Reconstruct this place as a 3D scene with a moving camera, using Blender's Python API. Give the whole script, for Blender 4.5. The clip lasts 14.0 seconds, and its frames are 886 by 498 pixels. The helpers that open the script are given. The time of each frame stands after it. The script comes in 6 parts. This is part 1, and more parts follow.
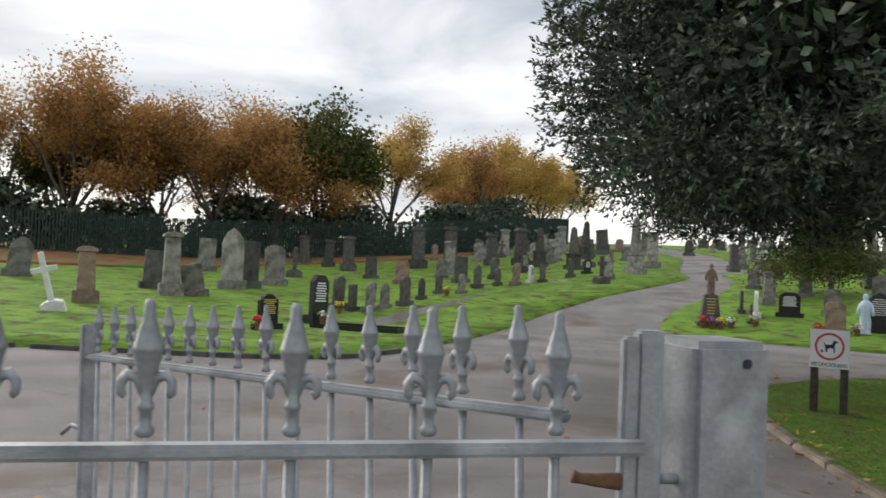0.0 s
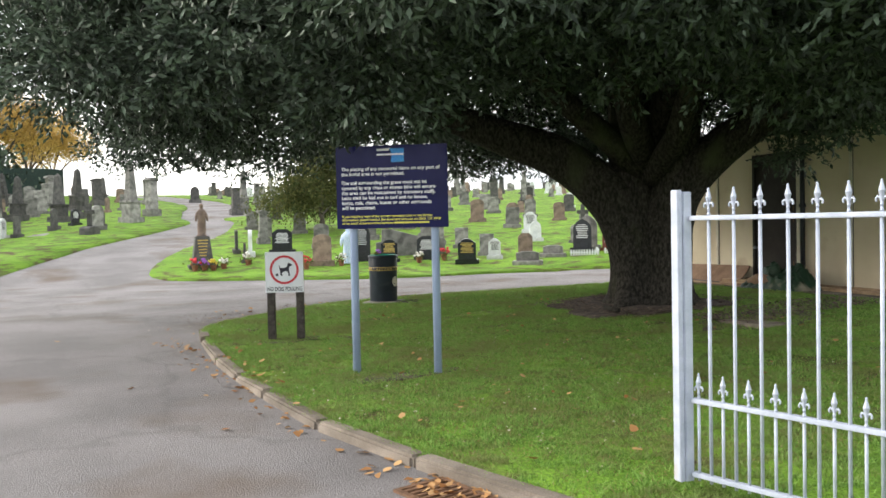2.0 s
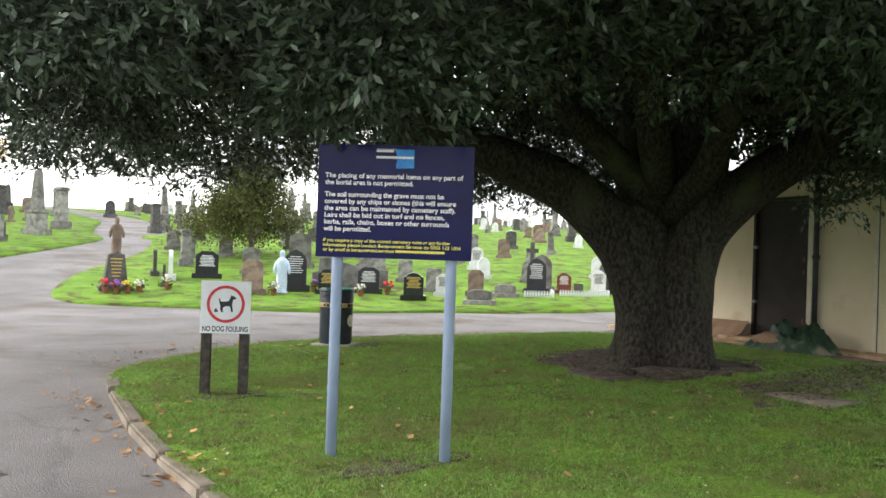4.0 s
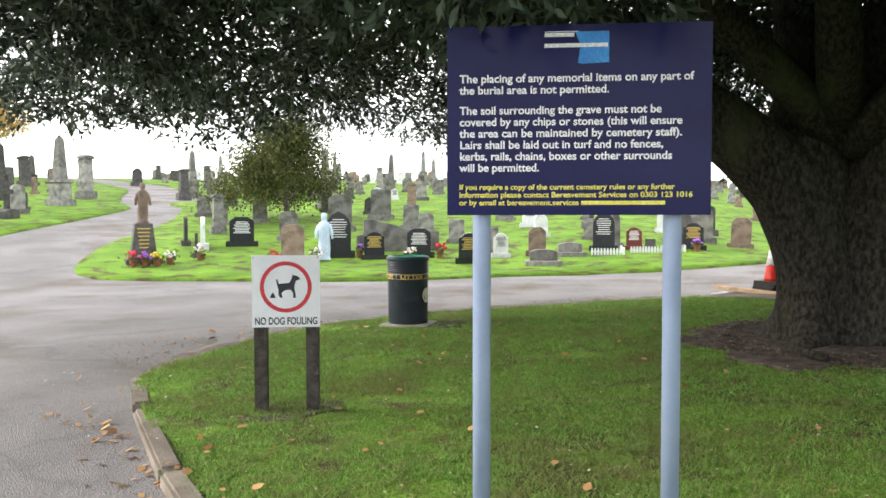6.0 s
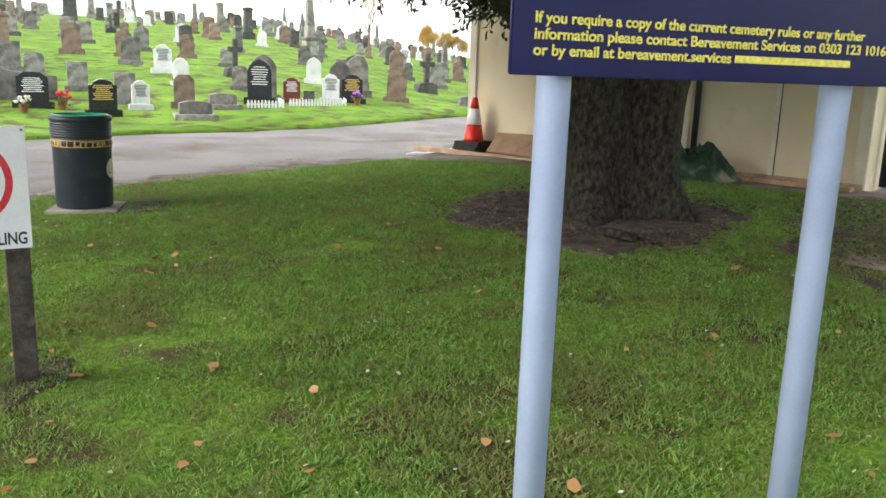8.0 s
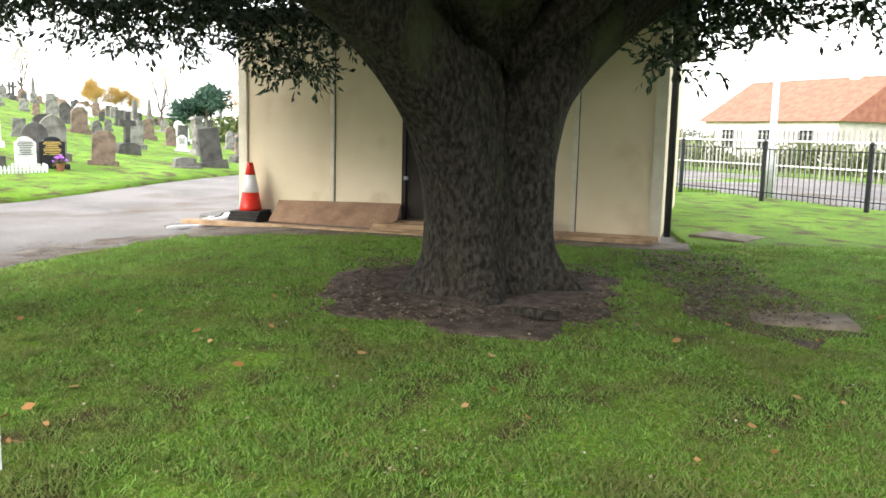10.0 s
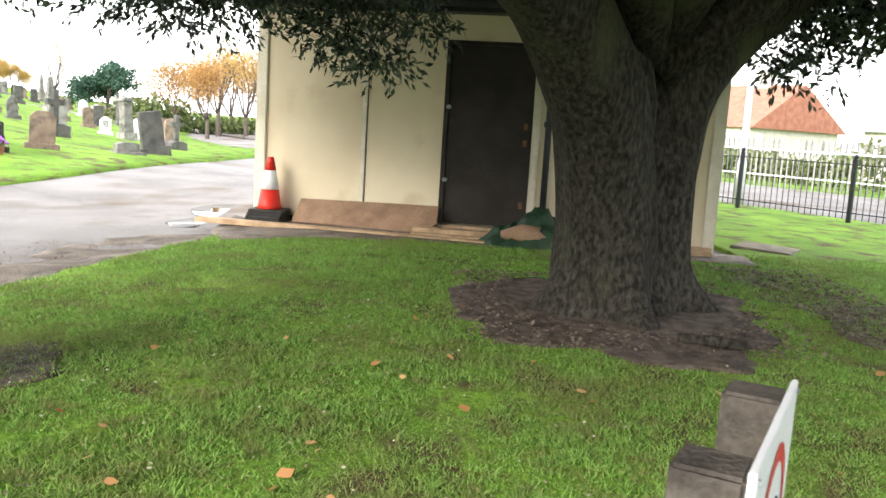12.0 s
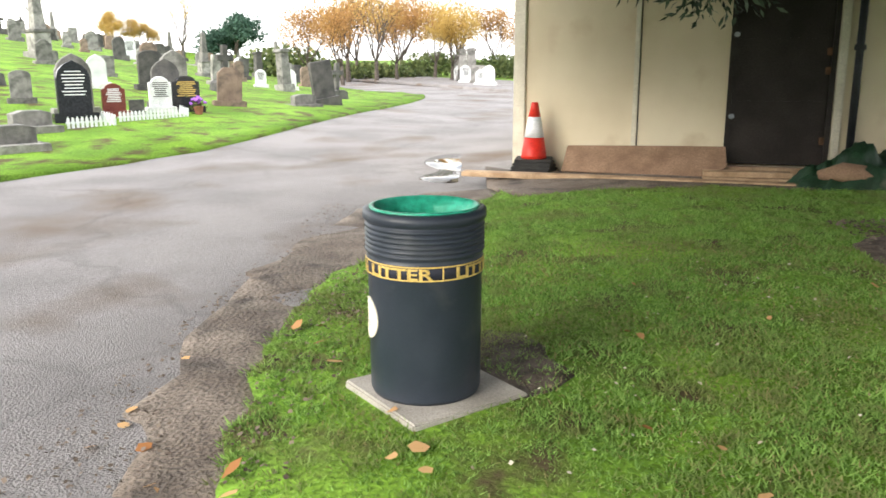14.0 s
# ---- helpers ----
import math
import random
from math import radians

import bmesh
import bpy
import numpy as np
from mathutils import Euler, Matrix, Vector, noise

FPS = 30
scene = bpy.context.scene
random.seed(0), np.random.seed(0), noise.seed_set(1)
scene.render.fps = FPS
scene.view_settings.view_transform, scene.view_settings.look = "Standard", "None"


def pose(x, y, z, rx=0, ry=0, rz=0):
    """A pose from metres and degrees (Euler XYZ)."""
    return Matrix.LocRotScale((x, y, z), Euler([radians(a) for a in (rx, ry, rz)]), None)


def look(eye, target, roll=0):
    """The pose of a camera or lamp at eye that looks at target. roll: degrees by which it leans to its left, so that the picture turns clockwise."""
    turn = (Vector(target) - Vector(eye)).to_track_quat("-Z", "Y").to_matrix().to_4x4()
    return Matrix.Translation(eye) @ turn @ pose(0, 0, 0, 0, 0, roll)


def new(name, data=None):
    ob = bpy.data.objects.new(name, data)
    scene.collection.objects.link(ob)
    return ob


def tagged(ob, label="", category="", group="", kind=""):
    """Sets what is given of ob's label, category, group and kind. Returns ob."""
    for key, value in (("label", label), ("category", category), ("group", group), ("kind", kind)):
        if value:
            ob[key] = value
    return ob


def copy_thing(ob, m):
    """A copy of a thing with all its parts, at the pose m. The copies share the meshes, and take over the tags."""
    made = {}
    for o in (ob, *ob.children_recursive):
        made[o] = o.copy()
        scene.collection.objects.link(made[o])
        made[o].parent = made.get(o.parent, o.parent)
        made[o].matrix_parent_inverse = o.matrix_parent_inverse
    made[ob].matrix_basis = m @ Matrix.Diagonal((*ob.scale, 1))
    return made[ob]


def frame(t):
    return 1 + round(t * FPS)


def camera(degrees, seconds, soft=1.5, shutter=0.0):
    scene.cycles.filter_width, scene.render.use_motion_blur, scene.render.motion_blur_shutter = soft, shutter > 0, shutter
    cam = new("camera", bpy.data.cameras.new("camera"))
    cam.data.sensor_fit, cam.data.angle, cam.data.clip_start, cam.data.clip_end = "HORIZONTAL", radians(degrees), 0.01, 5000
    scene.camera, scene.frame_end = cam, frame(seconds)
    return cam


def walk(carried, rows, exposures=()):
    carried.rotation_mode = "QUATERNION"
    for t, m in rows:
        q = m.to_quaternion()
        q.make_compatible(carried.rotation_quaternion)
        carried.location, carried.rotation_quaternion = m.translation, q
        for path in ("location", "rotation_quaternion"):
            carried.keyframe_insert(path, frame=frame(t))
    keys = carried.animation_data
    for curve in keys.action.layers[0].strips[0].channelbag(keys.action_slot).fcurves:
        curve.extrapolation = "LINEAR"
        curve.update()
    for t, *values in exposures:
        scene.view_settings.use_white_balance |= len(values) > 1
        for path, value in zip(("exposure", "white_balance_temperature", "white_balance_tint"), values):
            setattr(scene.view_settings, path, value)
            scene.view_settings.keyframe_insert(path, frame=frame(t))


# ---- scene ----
cam = camera(56.2, 14.0, 1.6, 0.08)
METRES, EYE, TILT, LEAN, TURN = 14.6, 1.5, 0.0, 0.0, 0.0
ROWS = [
    (0.0, 0.0, 0.0, 0.0, -0.05, 1.28, -2.3),
    (0.5, 0.0237, 0.0126, -0.0044, -13.08, 0.56, -2.02),
    (1.0, 0.0523, 0.027, -0.0067, -20.51, -1.29, -0.14),
    (1.5, 0.0714, 0.05, -0.0127, -28.05, -2.35, -0.19),
    (2.0, 0.0879, 0.0754, -0.0207, -32.23, -1.73, 1.23),
    (4.5, 0.1409, 0.2639, -0.0211, -38.65, 1.27, -1.6),
    (5.0, 0.1574, 0.3029, -0.0204, -38.66, 2.51, -0.02),
    (5.5, 0.1672, 0.3419, -0.0218, -36.99, 0.64, -0.4),
    (6.0, 0.1781, 0.3769, -0.0227, -35.75, -2.31, 0.07),
    (6.5, 0.1931, 0.4113, -0.0208, -36.29, -3.03, 0.08),
    (7.0, 0.1984, 0.4451, -0.0223, -44.36, -4.55, -1.68),
    (7.5, 0.205, 0.4855, -0.0236, -56.73, -9.17, 0.3),
    (8.0, 0.2099, 0.5224, -0.0222, -62.32, -12.23, -1.96),
    (8.5, 0.2087, 0.555, -0.0201, -71.44, -11.76, -4.21),
    (9.0, 0.219, 0.5852, -0.02, -77.77, -9.55, -2.29),
    (11.5, 0.2555, 0.7431, -0.014, -90.37, -8.18, -3.55),
    (12.0, 0.2718, 0.7769, -0.0157, -92.39, -8.32, -3.51),
    (12.5, 0.2832, 0.8144, -0.0141, -96.57, -8.08, -4.16),
    (13.0, 0.2927, 0.8485, -0.0121, -100.03, -8.49, -3.01),
    (13.2, 0.2975, 0.8625, -0.0118, -99.3, -9.75, -1.85),
    (13.5, 0.3069, 0.8852, -0.0141, -94.56, -11.1, 0.03),
    (14.0, 0.3185, 0.9167, -0.0154, -85.91, -12.92, 0.14),
]
walk(cam, [(t, pose(0, 0, EYE, TILT, LEAN, TURN) @ pose(METRES * x, METRES * y, METRES * z, 90 + pitch, roll, yaw)) for t, x, y, z, yaw, pitch, roll in ROWS],
     [(0.0, -0.24), (0.5, 0.45), (1.0, 0.74), (1.5, 0.82), (2.0, 0.82), (4.5, 1.12), (5.0, 1.32), (6.5, 1.04), (7.5, 1.1), (8.0, 1.05), (9.0, 1.42), (11.5, 1.55), (12.5, 1.85), (13.5, 1.72), (14.0, 1.36)])


# ---- world, sun ----
SUN_AZ, SUN_EL = -46.0, 22.0          # degrees east of +y, above the horizon
world = bpy.data.worlds.new("sky")
scene.world = world
world.use_nodes = True
wn, wl = world.node_tree.nodes, world.node_tree.links
wn.clear()
w_out = wn.new("ShaderNodeOutputWorld")
w_bg = wn.new("ShaderNodeBackground")
w_sky = wn.new("ShaderNodeTexSky")
w_sky.sky_type, w_sky.sun_disc = "NISHITA", False
w_sky.sun_elevation, w_sky.sun_rotation = radians(SUN_EL), radians(SUN_AZ)
w_co = wn.new("ShaderNodeTexCoord")
w_map = wn.new("ShaderNodeMapping")
w_map.inputs["Scale"].default_value = (1.0, 1.0, 3.2)
w_map.inputs["Location"].default_value = (0.35, 0.1, 0.25)
w_noise = wn.new("ShaderNodeTexNoise")
w_noise.inputs["Scale"].default_value, w_noise.inputs["Detail"].default_value = 2.1, 7
w_noise.inputs["Roughness"].default_value, w_noise.inputs["Distortion"].default_value = 0.52, 0.35
w_ramp = wn.new("ShaderNodeValToRGB")
w_ramp.color_ramp.elements[0].position, w_ramp.color_ramp.elements[0].color = 0.38, (11.5, 11.3, 10.9, 1)
w_ramp.color_ramp.elements[1].position, w_ramp.color_ramp.elements[1].color = 0.64, (4.6, 4.9, 5.5, 1)
w_mix = wn.new("ShaderNodeMixRGB")
w_mix.inputs[0].default_value = 0.85
wl.new(w_co.outputs["Generated"], w_map.inputs["Vector"])
wl.new(w_map.outputs["Vector"], w_noise.inputs["Vector"])
wl.new(w_noise.outputs["Fac"], w_ramp.inputs["Fac"])
wl.new(w_sky.outputs["Color"], w_mix.inputs[1])
wl.new(w_ramp.outputs["Color"], w_mix.inputs[2])
wl.new(w_mix.outputs["Color"], w_bg.inputs["Color"])
w_bg.inputs["Strength"].default_value = 0.145
wl.new(w_bg.outputs["Background"], w_out.inputs["Surface"])

sun_data = bpy.data.lights.new("sun", "SUN")
sun_data.energy, sun_data.angle, sun_data.color = 2.9, radians(34), (1.0, 0.93, 0.83)
sun = new("sun", sun_data)
sun.matrix_world = look((0, 0, 30), (-math.sin(radians(SUN_AZ)) * 30, -math.cos(radians(SUN_AZ)) * 30, 30 - 30 * math.tan(radians(SUN_EL))))


# ---- materials ----
def mat(name, c1, c2, scale=8.0, rough=0.8, bump=0.2, fine=90.0, metal=0.0, vary=0.0, stain=None, world_space=False, spec=0.4, grain=0.22):
    """Two colours mixed by broad noise, fine grain, optional stains, bump; vary: brightness change from object to object."""
    m = bpy.data.materials.new(name)
    m.use_nodes = True
    n, l = m.node_tree.nodes, m.node_tree.links
    b = n["Principled BSDF"]
    if world_space:
        src = n.new("ShaderNodeNewGeometry").outputs["Position"]
    else:
        src = n.new("ShaderNodeTexCoord").outputs["Object"]
    big, small = n.new("ShaderNodeTexNoise"), n.new("ShaderNodeTexNoise")
    for t, s, d in ((big, scale, 6), (small, fine, 4)):
        t.inputs["Scale"].default_value, t.inputs["Detail"].default_value = s, d
        l.new(src, t.inputs["Vector"])
    ramp = n.new("ShaderNodeValToRGB")
    ramp.color_ramp.elements[0].position, ramp.color_ramp.elements[1].position = 0.36, 0.64
    ramp.color_ramp.elements[0].color, ramp.color_ramp.elements[1].color = (*c1, 1), (*c2, 1)
    l.new(big.outputs["Fac"], ramp.inputs["Fac"])
    grn = n.new("ShaderNodeMapRange")
    grn.inputs["From Min"].default_value, grn.inputs["From Max"].default_value = 0.3, 0.7
    grn.inputs["To Min"].default_value, grn.inputs["To Max"].default_value = 1 - grain, 1 + grain
    l.new(small.outputs["Fac"], grn.inputs["Value"])
    mul = n.new("ShaderNodeMixRGB")
    mul.blend_type, mul.inputs[0].default_value = "MULTIPLY", 1
    l.new(ramp.outputs["Color"], mul.inputs[1])
    l.new(grn.outputs["Result"], mul.inputs[2])
    col = mul.outputs["Color"]
    if stain:
        sc, ss, lo, hi = stain
        t = n.new("ShaderNodeTexNoise")
        t.inputs["Scale"].default_value, t.inputs["Detail"].default_value = ss, 8
        l.new(src, t.inputs["Vector"])
        r = n.new("ShaderNodeMapRange")
        r.inputs["From Min"].default_value, r.inputs["From Max"].default_value = lo, hi
        l.new(t.outputs["Fac"], r.inputs["Value"])
        x = n.new("ShaderNodeMixRGB")
        x.inputs[2].default_value = (*sc, 1)
        l.new(r.outputs["Result"], x.inputs[0])
        l.new(col, x.inputs[1])
        col = x.outputs["Color"]
    if vary:
        info = n.new("ShaderNodeObjectInfo")
        r = n.new("ShaderNodeMapRange")
        r.inputs["To Min"].default_value, r.inputs["To Max"].default_value = 1 - vary, 1 + vary
        l.new(info.outputs["Random"], r.inputs["Value"])
        x = n.new("ShaderNodeMixRGB")
        x.blend_type, x.inputs[0].default_value = "MULTIPLY", 1
        l.new(col, x.inputs[1])
        l.new(r.outputs["Result"], x.inputs[2])
        col = x.outputs["Color"]
    l.new(col, b.inputs["Base Color"])
    b.inputs["Roughness"].default_value, b.inputs["Metallic"].default_value = rough, metal
    b.inputs["Specular IOR Level"].default_value = spec
    if bump:
        bp = n.new("ShaderNodeBump")
        bp.inputs["Strength"].default_value, bp.inputs["Distance"].default_value = bump, 0.02
        l.new(small.outputs["Fac"], bp.inputs["Height"])
        l.new(bp.outputs["Normal"], b.inputs["Normal"])
    return m


def leafy(name, dark, light, back=0.25, rough=0.5, patch=None, spec=0.2):
    """Leaves: each island takes its own shade; light passes through in part; patch: duller growth in uneven spots."""
    m = bpy.data.materials.new(name)
    m.use_nodes = True
    n, l = m.node_tree.nodes, m.node_tree.links
    b = n["Principled BSDF"]
    g = n.new("ShaderNodeNewGeometry")
    ramp = n.new("ShaderNodeValToRGB")
    ramp.color_ramp.elements[0].color, ramp.color_ramp.elements[1].color = (*dark, 1), (*light, 1)
    l.new(g.outputs["Random Per Island"], ramp.inputs["Fac"])
    col = ramp.outputs["Color"]
    if patch:
        for scale in (1.1, 6.5):
            t = n.new("ShaderNodeTexNoise")
            t.inputs["Scale"].default_value, t.inputs["Detail"].default_value = scale, 5
            l.new(g.outputs["Position"], t.inputs["Vector"])
            r = n.new("ShaderNodeMapRange")
            r.inputs["From Min"].default_value, r.inputs["From Max"].default_value = 0.5, 0.66
            r.inputs["To Max"].default_value = 0.75
            l.new(t.outputs["Fac"], r.inputs["Value"])
            x = n.new("ShaderNodeMixRGB")
            x.inputs[2].default_value = (*patch, 1)
            l.new(r.outputs["Result"], x.inputs[0])
            l.new(col, x.inputs[1])
            col = x.outputs["Color"]
    l.new(col, b.inputs["Base Color"])
    b.inputs["Roughness"].default_value, b.inputs["Specular IOR Level"].default_value = rough, spec
    tr = n.new("ShaderNodeBsdfTranslucent")
    l.new(col, tr.inputs["Color"])
    mx = n.new("ShaderNodeMixShader")
    mx.inputs[0].default_value = back
    l.new(b.outputs["BSDF"], mx.inputs[1])
    l.new(tr.outputs["BSDF"], mx.inputs[2])
    l.new(mx.outputs["Shader"], n["Material Output"].inputs["Surface"])
    return m


GRASS = mat("grass_turf", (0.10, 0.195, 0.024), (0.165, 0.30, 0.034), 0.9, 0.9, 0.6, 38, world_space=True, stain=((0.085, 0.068, 0.035), 2.3, 0.50, 0.66), spec=0.15, grain=0.45)
BLADE = leafy("grass_blade", (0.085, 0.17, 0.03), (0.31, 0.51, 0.125), 0.42, 0.6, (0.20, 0.215, 0.08))
STRAW = leafy("straw_blade", (0.16, 0.15, 0.05), (0.34, 0.30, 0.14), 0.3, 0.7)
ASPHALT = mat("asphalt", (0.17, 0.16, 0.16), (0.25, 0.235, 0.235), 0.6, 0.82, 0.9, 90, world_space=True, stain=((0.12, 0.085, 0.06), 0.55, 0.53, 0.72), grain=0.32)
# cracks in the old surface
an, al = ASPHALT.node_tree.nodes, ASPHALT.node_tree.links
vor = an.new("ShaderNodeTexVoronoi")
vor.feature, vor.inputs["Scale"].default_value = "DISTANCE_TO_EDGE", 0.23
wob = an.new("ShaderNodeTexNoise")
wob.inputs["Scale"].default_value, wob.inputs["Detail"].default_value = 1.6, 5
ageo = an.new("ShaderNodeNewGeometry")
addv = an.new("ShaderNodeMixRGB")
addv.blend_type, addv.inputs[0].default_value = "ADD", 0.9
al.new(ageo.outputs["Position"], addv.inputs[1])
al.new(wob.outputs["Color"], addv.inputs[2])
al.new(ageo.outputs["Position"], wob.inputs["Vector"])
al.new(addv.outputs["Color"], vor.inputs["Vector"])
crack = an.new("ShaderNodeMapRange")
crack.inputs["From Min"].default_value, crack.inputs["From Max"].default_value = 0.004, 0.014
crack.inputs["To Min"].default_value = 0.86
al.new(vor.outputs["Distance"], crack.inputs["Value"])
crk = an.new("ShaderNodeMixRGB")
crk.blend_type, crk.inputs[0].default_value = "MULTIPLY", 1
pb = an["Principled BSDF"]
al.new(pb.inputs["Base Color"].links[0].from_socket, crk.inputs[1])
al.new(crack.outputs["Result"], crk.inputs[2])
al.new(crk.outputs["Color"], pb.inputs["Base Color"])
MUD = mat("mud", (0.095, 0.072, 0.055), (0.20, 0.165, 0.135), 2.2, 0.8, 1.0, 45, world_space=True, stain=((0.05, 0.04, 0.032), 3.5, 0.52, 0.7), grain=0.45)
MULCH = mat("mulch", (0.05, 0.038, 0.03), (0.13, 0.10, 0.08), 9, 0.95, 1.0, 55, world_space=True)
KERB = mat("kerb_concrete", (0.15, 0.125, 0.10), (0.27, 0.23, 0.19), 4, 0.9, 0.4, 140, vary=0.15, stain=((0.10, 0.10, 0.06), 3, 0.58, 0.7))
CONCRETE = mat("concrete", (0.28, 0.26, 0.23), (0.42, 0.39, 0.35), 3, 0.9, 0.4, 120, vary=0.1)
GALV = mat("galvanised_steel", (0.20, 0.22, 0.24), (0.35, 0.37, 0.40), 14, 0.5, 0.06, 160, 0.35, stain=((0.50, 0.53, 0.57), 9, 0.56, 0.78), grain=0.1)
SILVER = mat("silver_paint", (0.36, 0.40, 0.48), (0.46, 0.50, 0.59), 10, 0.5, 0.06, 150, 0.1, stain=((0.45, 0.36, 0.27), 5, 0.62, 0.8), grain=0.06)
PALEBLUE = mat("pale_blue_paint", (0.28, 0.35, 0.51), (0.33, 0.41, 0.58), 5, 0.45, 0.01, 120, grain=0.03)
NAVY = mat("navy_board", (0.009, 0.010, 0.06), (0.013, 0.014, 0.08), 3, 0.16, 0.0, 90, spec=0.14, grain=0.03)
WHITE = mat("white_enamel", (0.72, 0.75, 0.79), (0.80, 0.82, 0.85), 6, 0.35, 0.02, 90, grain=0.03)
LETTER_W = mat("white_lettering", (0.78, 0.79, 0.82), (0.84, 0.84, 0.86), 20, 0.5, 0.0)
LETTER_Y = mat("yellow_lettering", (0.72, 0.66, 0.10), (0.78, 0.72, 0.14), 20, 0.5, 0.0)
LETTER_G = mat("gold_lettering", (0.55, 0.38, 0.10), (0.65, 0.46, 0.14), 20, 0.5, 0.0)
INK = mat("black_ink", (0.015, 0.017, 0.03), (0.02, 0.022, 0.035), 20, 0.5, 0.0)
REDINK = mat("red_ink", (0.52, 0.025, 0.04), (0.58, 0.035, 0.05), 20, 0.45, 0.0)
SKYBLUE = mat("sky_blue_ink", (0.02, 0.20, 0.60), (0.05, 0.34, 0.75), 6, 0.4, 0.0)
BROWNPOST = mat("dark_brown_timber", (0.035, 0.029, 0.025), (0.085, 0.074, 0.063), 12, 0.85, 0.5, 80, stain=((0.16, 0.15, 0.135), 7, 0.58, 0.75))
TIMBER = mat("weathered_plank", (0.30, 0.20, 0.12), (0.46, 0.33, 0.21), 6, 0.85, 0.4, 80, vary=0.2)
PLY = mat("plywood", (0.22, 0.135, 0.085), (0.31, 0.20, 0.13), 5, 0.85, 0.3, 70)
BINPLASTIC = mat("slate_plastic", (0.022, 0.03, 0.042), (0.032, 0.04, 0.055), 5, 0.42, 0.05, 120, stain=((0.07, 0.075, 0.08), 6, 0.58, 0.8), grain=0.06)
BAG = mat("green_bin_bag", (0.02, 0.30, 0.19), (0.04, 0.42, 0.28), 9, 0.35, 0.3, 40)
CREAM = mat("cream_render", (0.66, 0.57, 0.40), (0.74, 0.655, 0.48), 1.1, 0.85, 0.12, 130, stain=((0.50, 0.38, 0.23), 1.6, 0.60, 0.85), grain=0.06)
CREAMTRIM = mat("cream_trim", (0.62, 0.58, 0.46), (0.72, 0.68, 0.56), 5, 0.7, 0.1, 110)
DOOR = mat("dark_door_paint", (0.022, 0.018, 0.016), (0.036, 0.03, 0.027), 2.5, 0.55, 0.08, 60, stain=((0.05, 0.045, 0.04), 4, 0.6, 0.85), spec=0.2)
IRON = mat("black_iron", (0.012, 0.015, 0.02), (0.025, 0.028, 0.034), 9, 0.5, 0.1, 90)
ROOFING = mat("corrugated_roof", (0.06, 0.055, 0.055), (0.11, 0.10, 0.10), 3, 0.8, 0.3, 70)
ORANGE = mat("cone_red_plastic", (0.58, 0.022, 0.012), (0.66, 0.035, 0.018), 5, 0.5, 0.04, 60)
REFLECT = mat("reflective_sleeve", (0.72, 0.74, 0.76), (0.80, 0.82, 0.84), 8, 0.35, 0.0)
RUBBER = mat("black_rubber", (0.018, 0.018, 0.018), (0.035, 0.034, 0.032), 9, 0.75, 0.2, 70)
TARP = mat("green_tarpaulin", (0.010, 0.032, 0.016), (0.018, 0.056, 0.026), 5, 0.5, 0.2, 50, stain=((0.22, 0.20, 0.15), 2.2, 0.62, 0.72))
BARK = mat("holm_oak_bark", (0.016, 0.0145, 0.012), (0.056, 0.051, 0.042), 26, 0.95, 1.0, 46, stain=((0.06, 0.066, 0.036), 2.0, 0.56, 0.75), spec=0.2, grain=0.4)
for nd in [n_ for n_ in BARK.node_tree.nodes if n_.type == "TEX_NOISE"]:
    mp = BARK.node_tree.nodes.new("ShaderNodeMapping")
    mp.inputs["Scale"].default_value = (1, 1, 0.55)
    BARK.node_tree.links.new(nd.inputs["Vector"].links[0].from_socket, mp.inputs["Vector"])
    BARK.node_tree.links.new(mp.outputs["Vector"], nd.inputs["Vector"])
TWIG = mat("grey_bark", (0.06, 0.05, 0.042), (0.12, 0.10, 0.085), 5, 0.95, 0.6, 40)
HOLM = leafy("holm_oak_leaf", (0.009, 0.016, 0.009), (0.115, 0.16, 0.11), 0.14, 0.5, None, 0.3)
RUSSET = leafy("russet_leaf", (0.26, 0.14, 0.055), (0.55, 0.33, 0.13), 0.55, 0.7)
AMBER = leafy("amber_leaf", (0.34, 0.22, 0.06), (0.62, 0.44, 0.15), 0.55, 0.7)
OLIVE = leafy("olive_leaf", (0.04, 0.06, 0.02), (0.15, 0.15, 0.05), 0.3, 0.7)
PINE = leafy("pine_needle", (0.025, 0.06, 0.04), (0.06, 0.12, 0.085), 0.1, 0.7)
LITTER = leafy("fallen_leaf", (0.28, 0.12, 0.04), (0.60, 0.38, 0.18), 0.1, 0.8)
CHIP = leafy("bark_chip", (0.06, 0.045, 0.035), (0.24, 0.19, 0.15), 0.05, 0.9)
PALEBIT = leafy("dry_scrap", (0.30, 0.24, 0.15), (0.62, 0.58, 0.48), 0.05, 0.9)
LEAFBED = mat("leaf_bed", (0.16, 0.06, 0.025), (0.26, 0.11, 0.04), 1.2, 0.95, 0.6, 14, world_space=True, stain=((0.08, 0.15, 0.03), 0.6, 0.5, 0.62))
STONE = mat("grey_sandstone", (0.17, 0.165, 0.155), (0.30, 0.29, 0.275), 4, 0.9, 0.5, 60, vary=0.35, stain=((0.07, 0.07, 0.065), 3, 0.5, 0.7))
BROWNSTONE = mat("brown_sandstone", (0.20, 0.145, 0.115), (0.30, 0.22, 0.175), 4, 0.9, 0.5, 60, vary=0.25, stain=((0.09, 0.075, 0.065), 3, 0.52, 0.7))
BLACKSTONE = mat("black_granite", (0.016, 0.018, 0.022), (0.03, 0.032, 0.038), 30, 0.16, 0.0, 120, vary=0.2)
